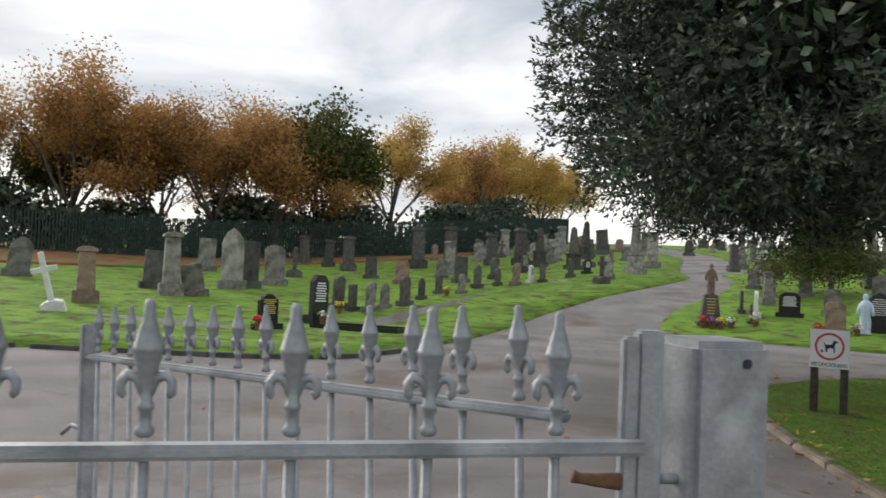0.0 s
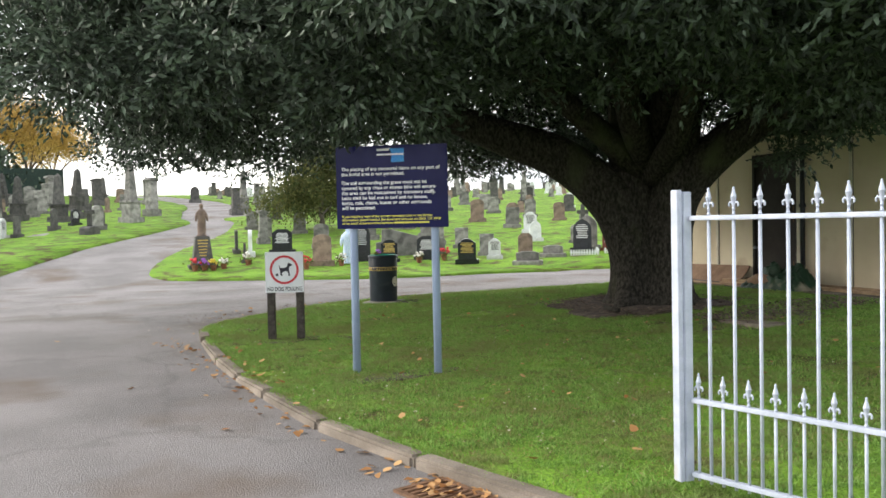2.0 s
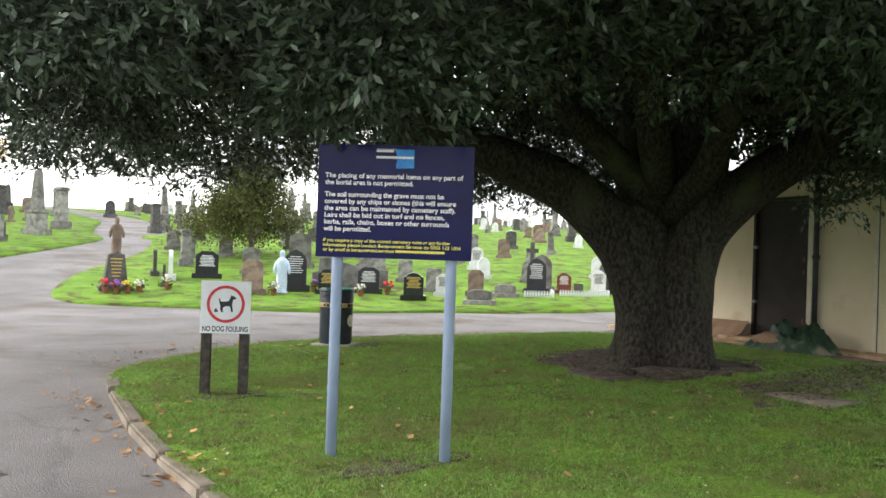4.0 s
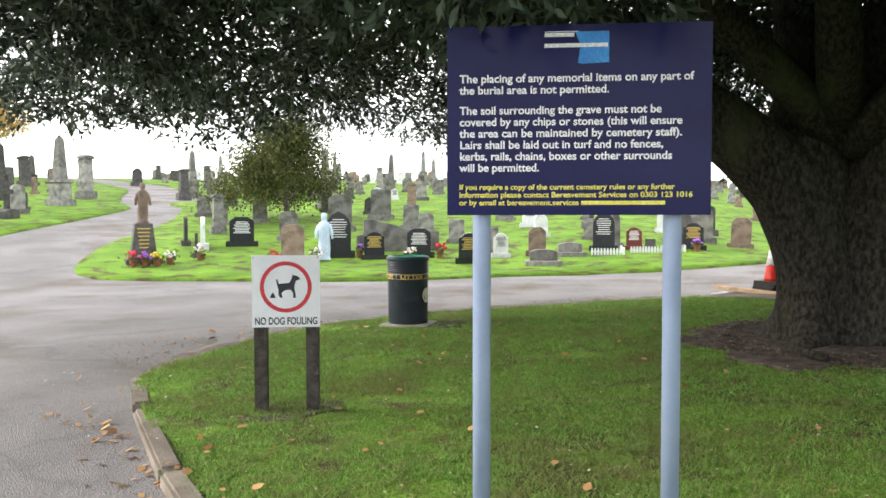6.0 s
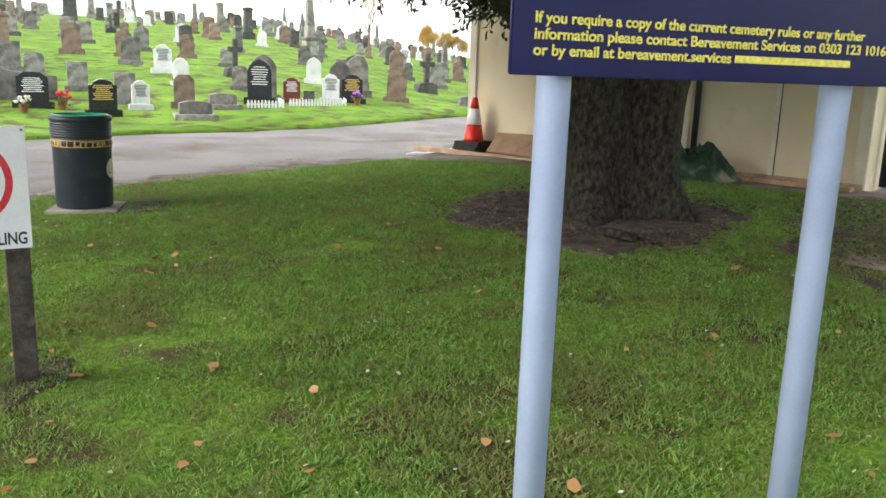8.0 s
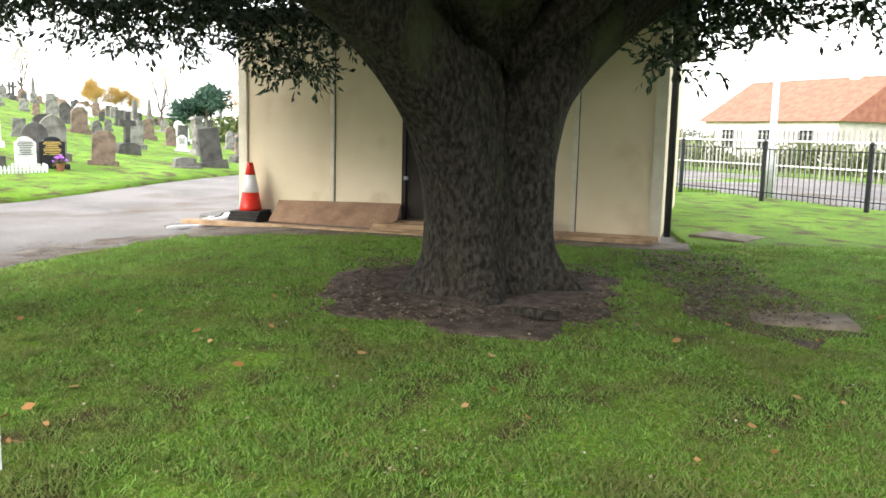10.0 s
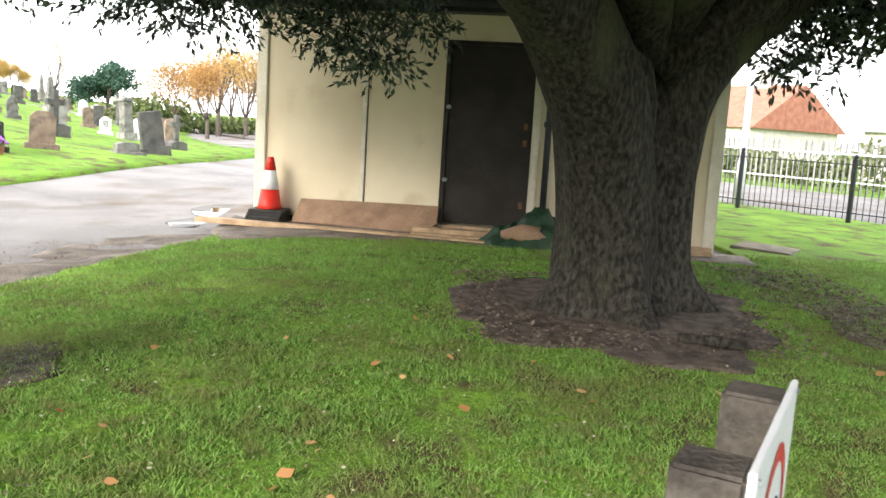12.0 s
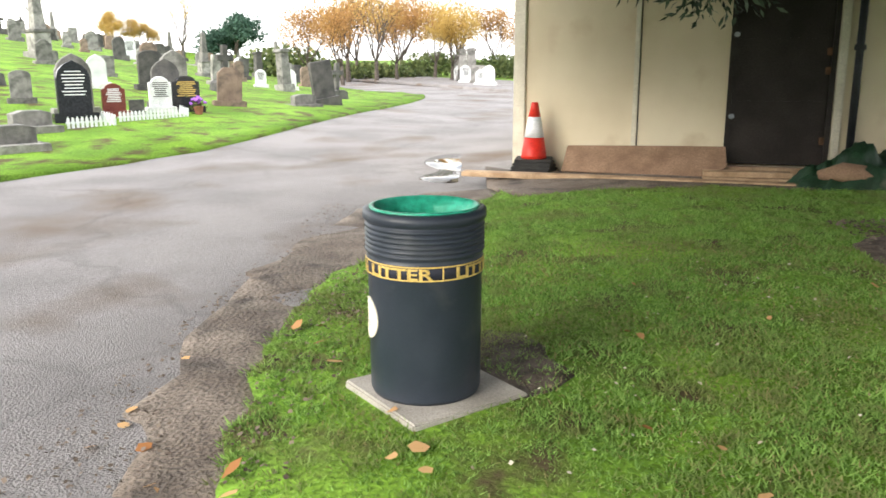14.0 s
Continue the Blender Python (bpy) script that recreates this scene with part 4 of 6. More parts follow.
def tree(name, height, spread, leaf, n_leaves, label, seed, size=0.12, trunk_r=0.16, puff=0.55, lift=0.12, bare=0.0, depth=3):
    rng = np.random.default_rng(seed)
    th = thing(name, Matrix.Identity(4), label, "tree")
    b, tips = bmesh.new(), []
    h0 = height * 0.2
    tube([(0, 0, -0.4), (0, 0, 0), (0.05, 0.02, h0 * 0.6), (0.0, 0.05, h0)], [trunk_r * 1.6, trunk_r * 1.3, trunk_r, trunk_r * 0.9], 10, b)
    for k in range(6):
        a = k * 1.05 + rng.uniform(-0.3, 0.3)
        s = spread * (0.45 if k < 4 else 0.15)
        limb(b, Vector((0, 0.04, h0 * (0.8 + 0.05 * k))), Vector((math.cos(a) * s, math.sin(a) * s, height * 0.3)).normalized(), height * 0.33, trunk_r * 0.5, rng, depth, tips, 0.5, 6, lift)
    part("trunk", b, TWIG, th, "", True)
    t = np.array([tuple(v) for v in tips])
    t = t[t[:, 2] > h0 * 1.15]
    if bare:
        t = t[rng.random(len(t)) > bare]
    if n_leaves:
        c = t[rng.integers(0, len(t), n_leaves)] + rng.normal(size=(n_leaves, 3)) * puff * np.array((1, 1, 0.8))
        v, fc = leaf_arrays(c, size, size * 0.42, rng)
        tagged(raw_mesh("crown", v, fc, leaf, th), label="")
    return th


def big_oak():
    """Holm oak: thick fluted trunk, low heavy limbs, a broad dark crown drooping at its rim."""
    th = thing("holm_oak_tree", Matrix.Identity(4), "huge dark evergreen oak with a thick fluted trunk", "tree")
    TX, TY = 10.19, 9.64
    LONG, CROSS = Vector((0.56, -0.83, 0)), Vector((0.83, 0.56, 0))
    axis = Vector((TX, TY, 0))

    def stem(name, line, radii, label, seed):
        """A fluted stem along (along, across, height) points; its foot flares into roots."""
        pts = [axis + LONG * a + CROSS * c + Vector((0, 0, z)) for a, c, z in line]
        fine, rad = [], []
        for i in range(len(pts) - 1):
            a, p, q, e = (pts[min(max(k, 0), len(pts) - 1)] for k in (i - 1, i, i + 1, i + 2))
            for k in range(7):
                u = k / 7
                fine.append(0.5 * (2 * p + (q - a) * u + (2 * a - 5 * p + 4 * q - e) * u * u + (3 * p - a - 3 * q + e) * u ** 3))
                rad.append(radii[i] + (radii[i + 1] - radii[i]) * u)
        bm, prev, side = bmesh.new(), None, LONG.copy()
        for i, p in enumerate(fine):
            d = (fine[min(i + 1, len(fine) - 1)] - fine[max(i - 1, 0)]).normalized()
            side = (side - d * side.dot(d)).normalized()
            over = d.cross(side)
            ring = []
            for k in range(40):
                a = math.tau * k / 40
                low = max(0.0, 0.42 - p.z) / 0.42
                r = rad[i] * (1 + 0.05 * math.cos(3 * a + seed) + 0.035 * math.cos(5 * a + 2 * seed + p.z)
                              + low ** 2 * (0.30 + 0.26 * math.cos(4 * a + seed) + 0.12 * math.cos(7 * a))
                              + 0.07 * noise.noise((math.cos(a) * 1.8, math.sin(a) * 1.8, p.z * 1.3 + seed))
                              + 0.03 * noise.noise((math.cos(a) * 8, math.sin(a) * 8, p.z * 2.2 + seed)))
                ring.append(bm.verts.new(p + (side * math.cos(a) + over * math.sin(a)) * r))
            if prev:
                for k in range(40):
                    bm.faces.new((prev[k], prev[(k + 1) % 40], ring[(k + 1) % 40], ring[k]))
            prev = ring
        bm.faces.new(prev)
        part(name, bm, BARK, th, label, True)
        return fine[-1], (fine[-1] - fine[-3]).normalized()

    ends = [stem("trunk", [(-0.18, 0.02, -0.35), (-0.19, 0.02, 0.1), (-0.21, 0.0, 0.6), (-0.33, -0.02, 1.1), (-0.57, -0.1, 1.55), (-1.2, -0.28, 2.1), (-1.9, -0.48, 2.4), (-2.95, -0.75, 2.85), (-4.0, -1.0, 3.4)], [0.40, 0.39, 0.365, 0.35, 0.345, 0.31, 0.27, 0.2, 0.12], "grey-brown stem curving out into a heavy limb", 0.8),
            stem("trunk", [(0.24, 0.04, -0.35), (0.23, 0.04, 0.1), (0.22, 0.05, 0.7), (0.27, 0.05, 1.2), (0.47, 0.04, 1.68), (0.98, 0.0, 2.15), (1.6, -0.05, 2.55), (2.6, -0.1, 3.05), (3.7, -0.2, 3.6)], [0.38, 0.37, 0.36, 0.355, 0.33, 0.28, 0.24, 0.18, 0.11], "grey-brown stem forking from the shared foot", 2.9),
            stem("limb", [(-0.2, 0.05, 0.9), (-0.22, 0.08, 1.5), (-0.3, 0.1, 2.1), (-0.35, 0.1, 2.8), (-0.5, 0.2, 4.0)], [0.3, 0.34, 0.3, 0.26, 0.16], "dark heavy limb", 4.4),
            stem("limb", [(0.22, 0.05, 0.9), (0.32, 0.02, 1.6), (0.42, 0.0, 2.2), (0.55, 0.0, 2.9), (0.8, -0.1, 4.1)], [0.25, 0.28, 0.26, 0.22, 0.14], "dark heavy limb", 6.1)]
    rng = np.random.default_rng(11)
    # main limbs: start height, azimuth, rise, length, radius
    tips = []
    for p, d in ends:
        bm = bmesh.new()
        limb(bm, p - d * 0.3, d, 2.2, 0.12, rng, 2, tips, 0.6, 9, 0.08, 0.5)
        part("branch", bm, BARK, th, "", True)
    for z, az, rise, L, r in ((2.1, 165, 0.9, 4.4, 0.24), (2.0, -115, 0.75, 4.4, 0.22), (2.1, 20, 0.75, 4.0, 0.26), (2.2, 200, 0.8, 4.6, 0.26), (2.3, 90, 2.2, 4.4, 0.30), (2.3, 250, 1.7, 4.2, 0.26)):
        bm = bmesh.new()
        d = Vector((math.cos(radians(az)), math.sin(radians(az)), rise)).normalized()
        limb(bm, Vector((TX, TY, z - 0.2)) + Vector((d.x, d.y, 0)) * 0.12, d, L * 0.74, r * 0.84, rng, 3, tips, 0.6, 12, 0.10, 0.5)
        part("limb", bm, BARK, th, "dark heavy limb", True)
    # crown: lobes over a broad dome, denser and lower at the rim
    cx, cy, cz = 8.75, 9.9, 3.9
    pts = []
    for k in range(300):
        a = rng.uniform(0, math.tau)
        u = rng.uniform(0, 1) ** 0.5
        rim = 7.0 + 0.55 * math.sin(a * 3 + 1) + 0.4 * math.sin(a * 7)
        R = rim * u
        top = 5.6 * math.sqrt(max(0, 1 - u * u * 0.96))
        low = -0.98 - 0.5 * max(0, 0.55 - abs(u - 0.8)) + 1.1 * max(0, 0.55 - u) * 2 + 0.3 * math.sin(a * 5)
        z = cz + (low + (top - low) * (rng.uniform(0, 1) if k % 5 < 2 else (rng.uniform(0, 0.10) if k % 5 < 4 else 0.95)))
        x, y = cx + R * math.cos(a), cy + R * math.sin(a)
        if x > 12.6 and z < 3.3:
            z = 3.3 + rng.uniform(0, 0.5)
        pts.append(((x, y, z), rng.uniform(0.45, 0.95)))
    # low boughs on the open side, before the limbs
    for k in range(34):
        a, R = rng.uniform(2.9, 5.0), rng.uniform(2.6, 6.2)
        pts.append(((cx + R * math.cos(a), cy + R * math.sin(a), rng.uniform(2.75, 3.3)), rng.uniform(0.4, 0.6)))
    # sprays that hang down before the store and by the notice board
    for x, y, z in ((12.2, 12.1, 2.15), (12.0, 11.7, 1.95), (12.3, 11.3, 2.35), (11.9, 12.3, 2.45), (12.5, 12.9, 2.6), (12.2, 11.9, 2.5), (11.1, 8.0, 2.05), (11.4, 7.8, 2.35), (11.2, 7.2, 2.35), (11.0, 6.9, 2.65), (11.6, 7.5, 2.75), (11.3, 7.5, 2.6), (11.0, 6.4, 2.4), (3.6, 12.6, 2.75), (2.6, 13.0, 3.2)):
        pts.append(((x, y, z), 0.32))
    # full boughs reaching out over the drive
    for x, y, z in ((2.0, 11.0, 4.3), (2.2, 10.8, 5.1), (2.5, 11.2, 5.9), (2.1, 11.5, 3.7), (2.8, 10.5, 4.7), (2.7, 11.6, 5.3), (3.1, 10.8, 6.4), (2.9, 12.0, 4.2), (3.3, 11.4, 7.0), (2.6, 10.2, 4.0)):
        pts.append(((x, y, z), 0.8))
    centres, axes = [], []
    for (x, y, z), s in pts:
        n = int(330 * s * s) + 30
        g = np.clip(rng.normal(size=(n, 3)), -1.5, 1.5) * s * np.array((0.55, 0.55, 0.36))
        centres.append(np.array((x, y, z)) + g)
    c = np.concatenate(centres)
    per = 9
    n = len(c)
    # each clump is a short twig with leaves along it
    tw = (c - np.repeat(np.array([q for q, _ in pts]), [len(g) for g in centres], axis=0)) * 1.6 + rng.normal(size=(n, 3)) * np.array((0.6, 0.6, 0.5))
    tw /= np.linalg.norm(tw, axis=1, keepdims=True)
    allc = np.concatenate([c + tw * 0.03 * k + rng.normal(size=(n, 3)) * 0.015 for k in range(per)])
    v, fc = leaf_arrays(allc, 0.09, 0.0175, rng, -0.1, 0.3, np.tile(tw, (per, 1)))
    # the shaded inside of the crown is filled with broader leaf sprays
    m_in = 75000
    ang, uu = rng.uniform(0, math.tau, m_in), np.sqrt(rng.uniform(0, 1, m_in)) * 0.93
    zz = rng.uniform(0, 1, m_in)
    floor_ = -0.35 + 1.6 * np.clip(0.5 - uu, 0, 1)
    top_ = 5.2 * np.sqrt(1 - uu * uu)
    inner = np.stack([cx + 6.7 * uu * np.cos(ang), cy + 6.7 * uu * np.sin(ang), cz + floor_ + (top_ - floor_) * zz], 1)
    inner = inner[(inner[:, 0] < 12.4) | (inner[:, 2] > 3.5)]
    vi, fi = leaf_arrays(inner, 0.17, 0.05, rng, 0.1)
    fc = np.concatenate([fc, fi + len(v)])
    v = np.concatenate([v, vi])
    raw_mesh("crown", v, fc, HOLM, th)
    sel = c[:: 6]
    stw = tw[:: 6]
    tv = np.stack([sel - stw * 0.12, sel + stw * 0.2, sel - stw * 0.12 + np.array((0.012, 0.012, 0.0))], 1).reshape(-1, 3)
    raw_mesh("twig", tv, np.arange(len(tv), dtype=np.int32).reshape(-1, 3), BARK, th)
    return th


big_oak()


def put(proto, x, y, turn=0.0, s=1.0, sz=None, lift=0.0, tilt=(0.0, 0.0)):
    """A copy of a prototype standing on the ground."""
    o = copy_thing(proto, pose(x, y, base(x, y) + lift, tilt[0], tilt[1], turn))
    o.scale = (s, s, sz or s)
    return o


def dismiss(proto):
    for o in (*proto.children_recursive, proto):
        bpy.data.objects.remove(o)


AUT = [tree("autumn_tree", 10, 4.2, RUSSET, 17000, "tall broadleaf tree with thinning russet leaves", 21, 0.14, 0.2, 0.42),
       tree("autumn_tree", 9, 5.5, AMBER, 17000, "spreading broadleaf tree with amber autumn leaves", 22, 0.14, 0.2, 0.42),
       tree("autumn_tree", 8.5, 5.0, RUSSET, 17000, "rounded broadleaf tree in russet autumn leaf", 23, 0.14, 0.18, 0.42),
       tree("bare_tree", 11, 4.5, AMBER, 900, "tall almost leafless grey tree", 24, 0.18, 0.2, 0.4)]
THIN = tree("thin_autumn_tree", 9.5, 5.0, RUSSET, 3600, "half-bare broadleaf tree with tan autumn leaves", 28, 0.2, 0.17, 0.55)
THIN2 = tree("thin_autumn_tree", 9, 4.5, AMBER, 4200, "half-bare tree with thin yellow autumn leaves", 29, 0.2, 0.17, 0.55)
OLV = tree("autumn_tree", 9, 4.5, OLIVE, 13000, "dull olive-green broadleaf tree", 25, 0.22, 0.2, 0.5)
for k, (x, y, s, turn) in enumerate(((-27, 50, 1.15, 0), (-22.0, 49, 1.3, 40), (-17.5, 51, 1.25, 80), (-14.0, 51, 1.15, 130), (-10.5, 52, 1.2, 200), (-4.0, 62, 1.25, 20), (2.2, 68, 1.15, 70), (6.2, 74, 1.2, 140), (9.2, 80, 1.1, 220), (12, 86, 1.0, 30))):
    put((AUT[3], AUT[0], AUT[2], AUT[0], AUT[2], AUT[1], AUT[2], AUT[1], AUT[1], AUT[1])[k], x, y, turn, s)
put(OLV, -8.0, 54, 10, 1.2)
put(OLV, -19.5, 54, 100, 1.1)
put(OLV, -25, 54, 160, 1.0)
put(AUT[2], -12.5, 55, 250, 1.2)
put(AUT[0], -30.5, 49, 300, 1.1)
put(OLV, -31, 52, 70, 0.9)
put(OLV, 3.6, 78, 50, 0.8)
for x, y, s, turn in ((47, 21.5, 0.8, 10), (52, 20.5, 0.9, 60), (57, 20, 0.95, 110), (62, 18.0, 1.0, 160), (56, 16.5, 0.85, 200), (64, 14, 1.0, 250), (50, 24, 0.8, 130), (60, 23, 1.1, 50), (68, 21, 1.2, 90), (70, 17, 1.15, 140), (54, 22.5, 1.0, 20)):
    put((THIN2, THIN, AUT[3], THIN)[int(turn / 10) % 4], x, y, turn, s * 0.62)
put(AUT[3], 65.7, 47.8, 20, 0.5)
put(AUT[3], 70, 38.5, 90, 0.58)
put(AUT[1], 68, 43, 90, 0.45, 0.36)
put(AUT[1], 70.5, 42, 150, 0.4, 0.33)
HOLLY = tree("holly_tree", 4.4, 4.2, OLIVE, 26000, "small dense olive-green evergreen tree among graves", 31, 0.09, 0.1, 0.42, -0.02)
put(HOLLY, 15.0, 32.0, 20, 1.0)
PINES = tree("pine_tree", 5.2, 3.2, PINE, 9000, "compact blue-green pine on the hillside", 33, 0.2, 0.14, 0.32, 0.0)
put(PINES, 62, 31.7, 0, 0.85)
for p_ in (*AUT, THIN, THIN2, OLV, HOLLY, PINES):
    dismiss(p_)
# ---- gravestones: one prototype for each shape and stone ----
def outline(shape, w, h):
    q = w / 2
    arc = lambda n, r, cx, cz, a0, a1: [(cx + r * math.cos(radians(a0 + (a1 - a0) * k / n)), cz + r * math.sin(radians(a0 + (a1 - a0) * k / n))) for k in range(n + 1)]
    if shape == "round":
        return [(-q, 0), (q, 0)] + [(x, h - q * 0.5 + (z - (h - q * 0.5)) * 0.5) for x, z in arc(10, q, 0, h - q * 0.5, 0, 180)]
    if shape == "gothic":
        return [(-q, 0), (q, 0), (q, h * 0.68), (q * 0.86, h * 0.8), (q * 0.55, h * 0.91), (0, h), (-q * 0.55, h * 0.91), (-q * 0.86, h * 0.8), (-q, h * 0.68)]
    if shape == "shoulder":
        return [(-q, 0), (q, 0), (q, h * 0.8), (q * 0.72, h * 0.83), (q * 0.66, h * 0.9), (q * 0.3, h * 0.985), (0, h), (-q * 0.3, h * 0.985), (-q * 0.66, h * 0.9), (-q * 0.72, h * 0.83), (-q, h * 0.8)]
    if shape == "gable":
        return [(-q, 0), (q, 0), (q, h * 0.82), (q * 0.5, h), (-q * 0.5, h), (-q, h * 0.82)]
    return [(-q, 0), (q, 0), (q, h * 0.97), (q * 0.9, h), (-q * 0.9, h), (-q, h * 0.97)]


def headstone(shape, w, h, material, label, d=0.11, plinth=True, print_mat=None, name="gravestone"):
    th = thing(name, Matrix.Identity(4), label, "gravestone", "cemetery gravestones")
    z = 0.0
    if plinth:
        part("base", box(-w * 0.66, -d * 1.35, -0.15, w * 0.66, d * 1.35, 0.16 * min(1, h), 0.012), material, th)
        z = 0.16 * min(1, h) - 0.01
    tab = part("tablet", prism(outline(shape, w, h - z), -d / 2, d / 2, 0.008, None, Matrix.Translation((0, 0, z))), material, th)
    if print_mat:
        rnd = random.Random(int(w * 1000 + h * 77))
        n = 8
        for k in range(n):
            ww = w * rnd.uniform(0.22, 0.36)
            zz = z + (h - z) * (0.78 - 0.5 * k / n)
            part("lettering", box(-ww, -d / 2 - 0.003, zz, ww, -d / 2 - 0.0005, zz + 0.02), print_mat, tab)
    return th


def obelisk(h, material, label):
    th = thing("obelisk", Matrix.Identity(4), label, "gravestone", "cemetery gravestones")
    part("base", box(-0.42, -0.42, -0.15, 0.42, 0.42, 0.25, 0.02), material, th)
    part("pedestal", box(-0.3, -0.3, 0.25, 0.3, 0.3, h * 0.32, 0.02), material, th)
    part("cornice", box(-0.36, -0.36, h * 0.32, 0.36, 0.36, h * 0.36, 0.02), material, th)
    part("shaft", lathe([(0.30, h * 0.36), (0.17, h * 0.93), (0.0, h)], 4, None, pose(0, 0, 0, 0, 0, 45)), material, th)
    return th


def pillar(h, material, label):
    th = thing("pillar_monument", Matrix.Identity(4), label, "gravestone", "cemetery gravestones")
    part("base", box(-0.36, -0.3, -0.15, 0.36, 0.3, 0.34, 0.02), material, th)
    part("shaft", prism([(-0.25, 0.34), (0.25, 0.34), (0.21, h - 0.16), (-0.21, h - 0.16)], -0.2, 0.2, 0.015), material, th)
    part("cap", prism([(-0.29, h - 0.16), (0.29, h - 0.16), (0.27, h - 0.07), (0.12, h), (-0.12, h), (-0.27, h - 0.07)], -0.25, 0.25, 0.012), material, th)
    return th


def cross(h, material, label):
    th = thing("stone_cross", Matrix.Identity(4), label, "gravestone", "cemetery gravestones")
    part("base", prism([(-0.3, -0.15), (0.3, -0.15), (0.26, 0.2), (0.12, 0.26), (-0.12, 0.26), (-0.26, 0.2)], -0.2, 0.2, 0.015), material, th)
    q, a = 0.065, h * 0.2
    part("cross", prism([(-q, 0.255), (q, 0.255), (q, h * 0.66), (a, h * 0.66), (a, h * 0.66 + 2 * q), (q, h * 0.66 + 2 * q), (q, h), (-q, h), (-q, h * 0.66 + 2 * q), (-a, h * 0.66 + 2 * q), (-a, h * 0.66), (-q, h * 0.66)], -0.06, 0.06, 0.012), material, th)
    return th


PR = {
    "grey_round": headstone("round", 0.62, 1.0, STONE, "weathered grey stone headstone with rounded top"),
    "grey_gothic": headstone("gothic", 0.6, 1.1, STONE, "weathered grey pointed headstone on a base"),
    "grey_shoulder": headstone("shoulder", 0.66, 1.0, STONE, "grey sandstone headstone with shouldered top"),
    "grey_square": headstone("square", 0.6, 0.9, STONE, "plain square-topped grey headstone"),
    "brown_round": headstone("round", 0.6, 1.0, BROWNSTONE, "brown sandstone headstone with rounded top"),
    "brown_square": headstone("gable", 0.6, 0.95, BROWNSTONE, "brown sandstone headstone with clipped top"),
    "dark_gothic": headstone("gothic", 0.55, 1.0, DARKSTONE, "soot-dark pointed stone headstone"),
    "dark_square": headstone("square", 0.5, 0.9, DARKSTONE, "dark weathered upright headstone"),
    "dark_round": headstone("round", 0.55, 0.9, DARKSTONE, "dark weathered rounded headstone"),
    "black_gable": headstone("gable", 0.66, 0.8, BLACKSTONE, "polished black granite headstone with pale lettering", 0.1, True, LETTER_W),
    "black_gothic": headstone("gothic", 0.62, 1.15, BLACKSTONE, "tall polished black granite headstone, lettered", 0.1, True, LETTER_W),
    "black_square": headstone("shoulder", 0.55, 0.75, BLACKSTONE, "small black granite headstone with gold lettering", 0.1, True, LETTER_G),
    "red_round": headstone("shoulder", 0.5, 0.72, REDSTONE, "polished red granite headstone with pale lettering", 0.1, True, LETTER_W),
    "white_round": headstone("shoulder", 0.46, 0.75, PALESTONE, "pale marble headstone with shouldered top", 0.1, True, DARKSTONE),
    "white_square": headstone("gothic", 0.45, 0.8, PALESTONE, "pale grey marble pointed headstone"),
    "low_slab": headstone("gable", 0.7, 0.34, STONE, "low grey wedge-shaped memorial", 0.3, True),
    "obelisk": obelisk(2.8, STONE, "tall grey stone obelisk on a stepped pedestal"),
    "dark_obelisk": obelisk(2.4, DARKSTONE, "dark weathered obelisk on a pedestal"),
    "pillar": pillar(1.9, STONE, "grey stone pillar monument with moulded cap"),
    "dark_pillar": pillar(1.7, DARKSTONE, "soot-dark pillar monument with a cap"),
    "brown_pillar": pillar(1.6, BROWNSTONE, "brown stone pillar on a pale base"),
    "cross": cross(1.45, PALESTONE, "pale stone cross on a tapered base"),
    "dark_cross": cross(1.0, DARKSTONE, "dark stone cross on a tapered base"),
}
NOMINAL = {k: max((c.matrix_basis @ Vector(q)).z for c in v.children for q in c.bound_box) for k, v in PR.items()}
taken = []


def grave(kind, x, y, h, turn, tilt=0.0, side=0.0, lift=0.0):
    s = h / NOMINAL[kind]
    o = put(PR[kind], x, y, turn, min(1.25, max(s, 0.55)), s, lift, (tilt, side))
    taken.append((x, y))
    return o


# older stones on the lawn by the drive: kind, x, y, height, turn, tilt, lean
for g in (("grey_gothic", -14.5, 28.3, 1.35, 30, 0, 8), ("cross", -9.3, 20.0, 1.45, 20, 4, -14), ("brown_pillar", -9.5, 22.2, 1.5, 25, 0, 0), ("dark_square", -9.6, 27.5, 1.25, 30, 0, 4), ("pillar", -8.4, 25.8, 1.95, 25, 0, 0), ("grey_square", -7.8, 26.3, 1.0, 20, 8, -10), ("grey_square", -10.8, 37.9, 1.5, 10, 0, 3)):
    grave(*g)
for g in (("grey_gothic", -7.4, 29.3, 2.15, 25, 0, 0), ("dark_square", -7.0, 30.2, 1.7, 25, 0, 2), ("grey_round", -6.5, 32.2, 1.55, 25, 0, 0), ("dark_pillar", -4.7, 41.5, 1.75, 20, 0, 0), ("dark_pillar", -7.8, 57.4, 1.95, 20, 0, 0), ("brown_square", -5.1, 58.9, 1.9, 10, 0, 0), ("dark_pillar", -1.3, 43.9, 2.2, 15, 0, 0), ("dark_pillar", 0.4, 43.9, 2.2, 15, 0, 0), ("dark_square", -3.2, 37.3, 0.95, 20, 0, 0)):
    grave(*g)
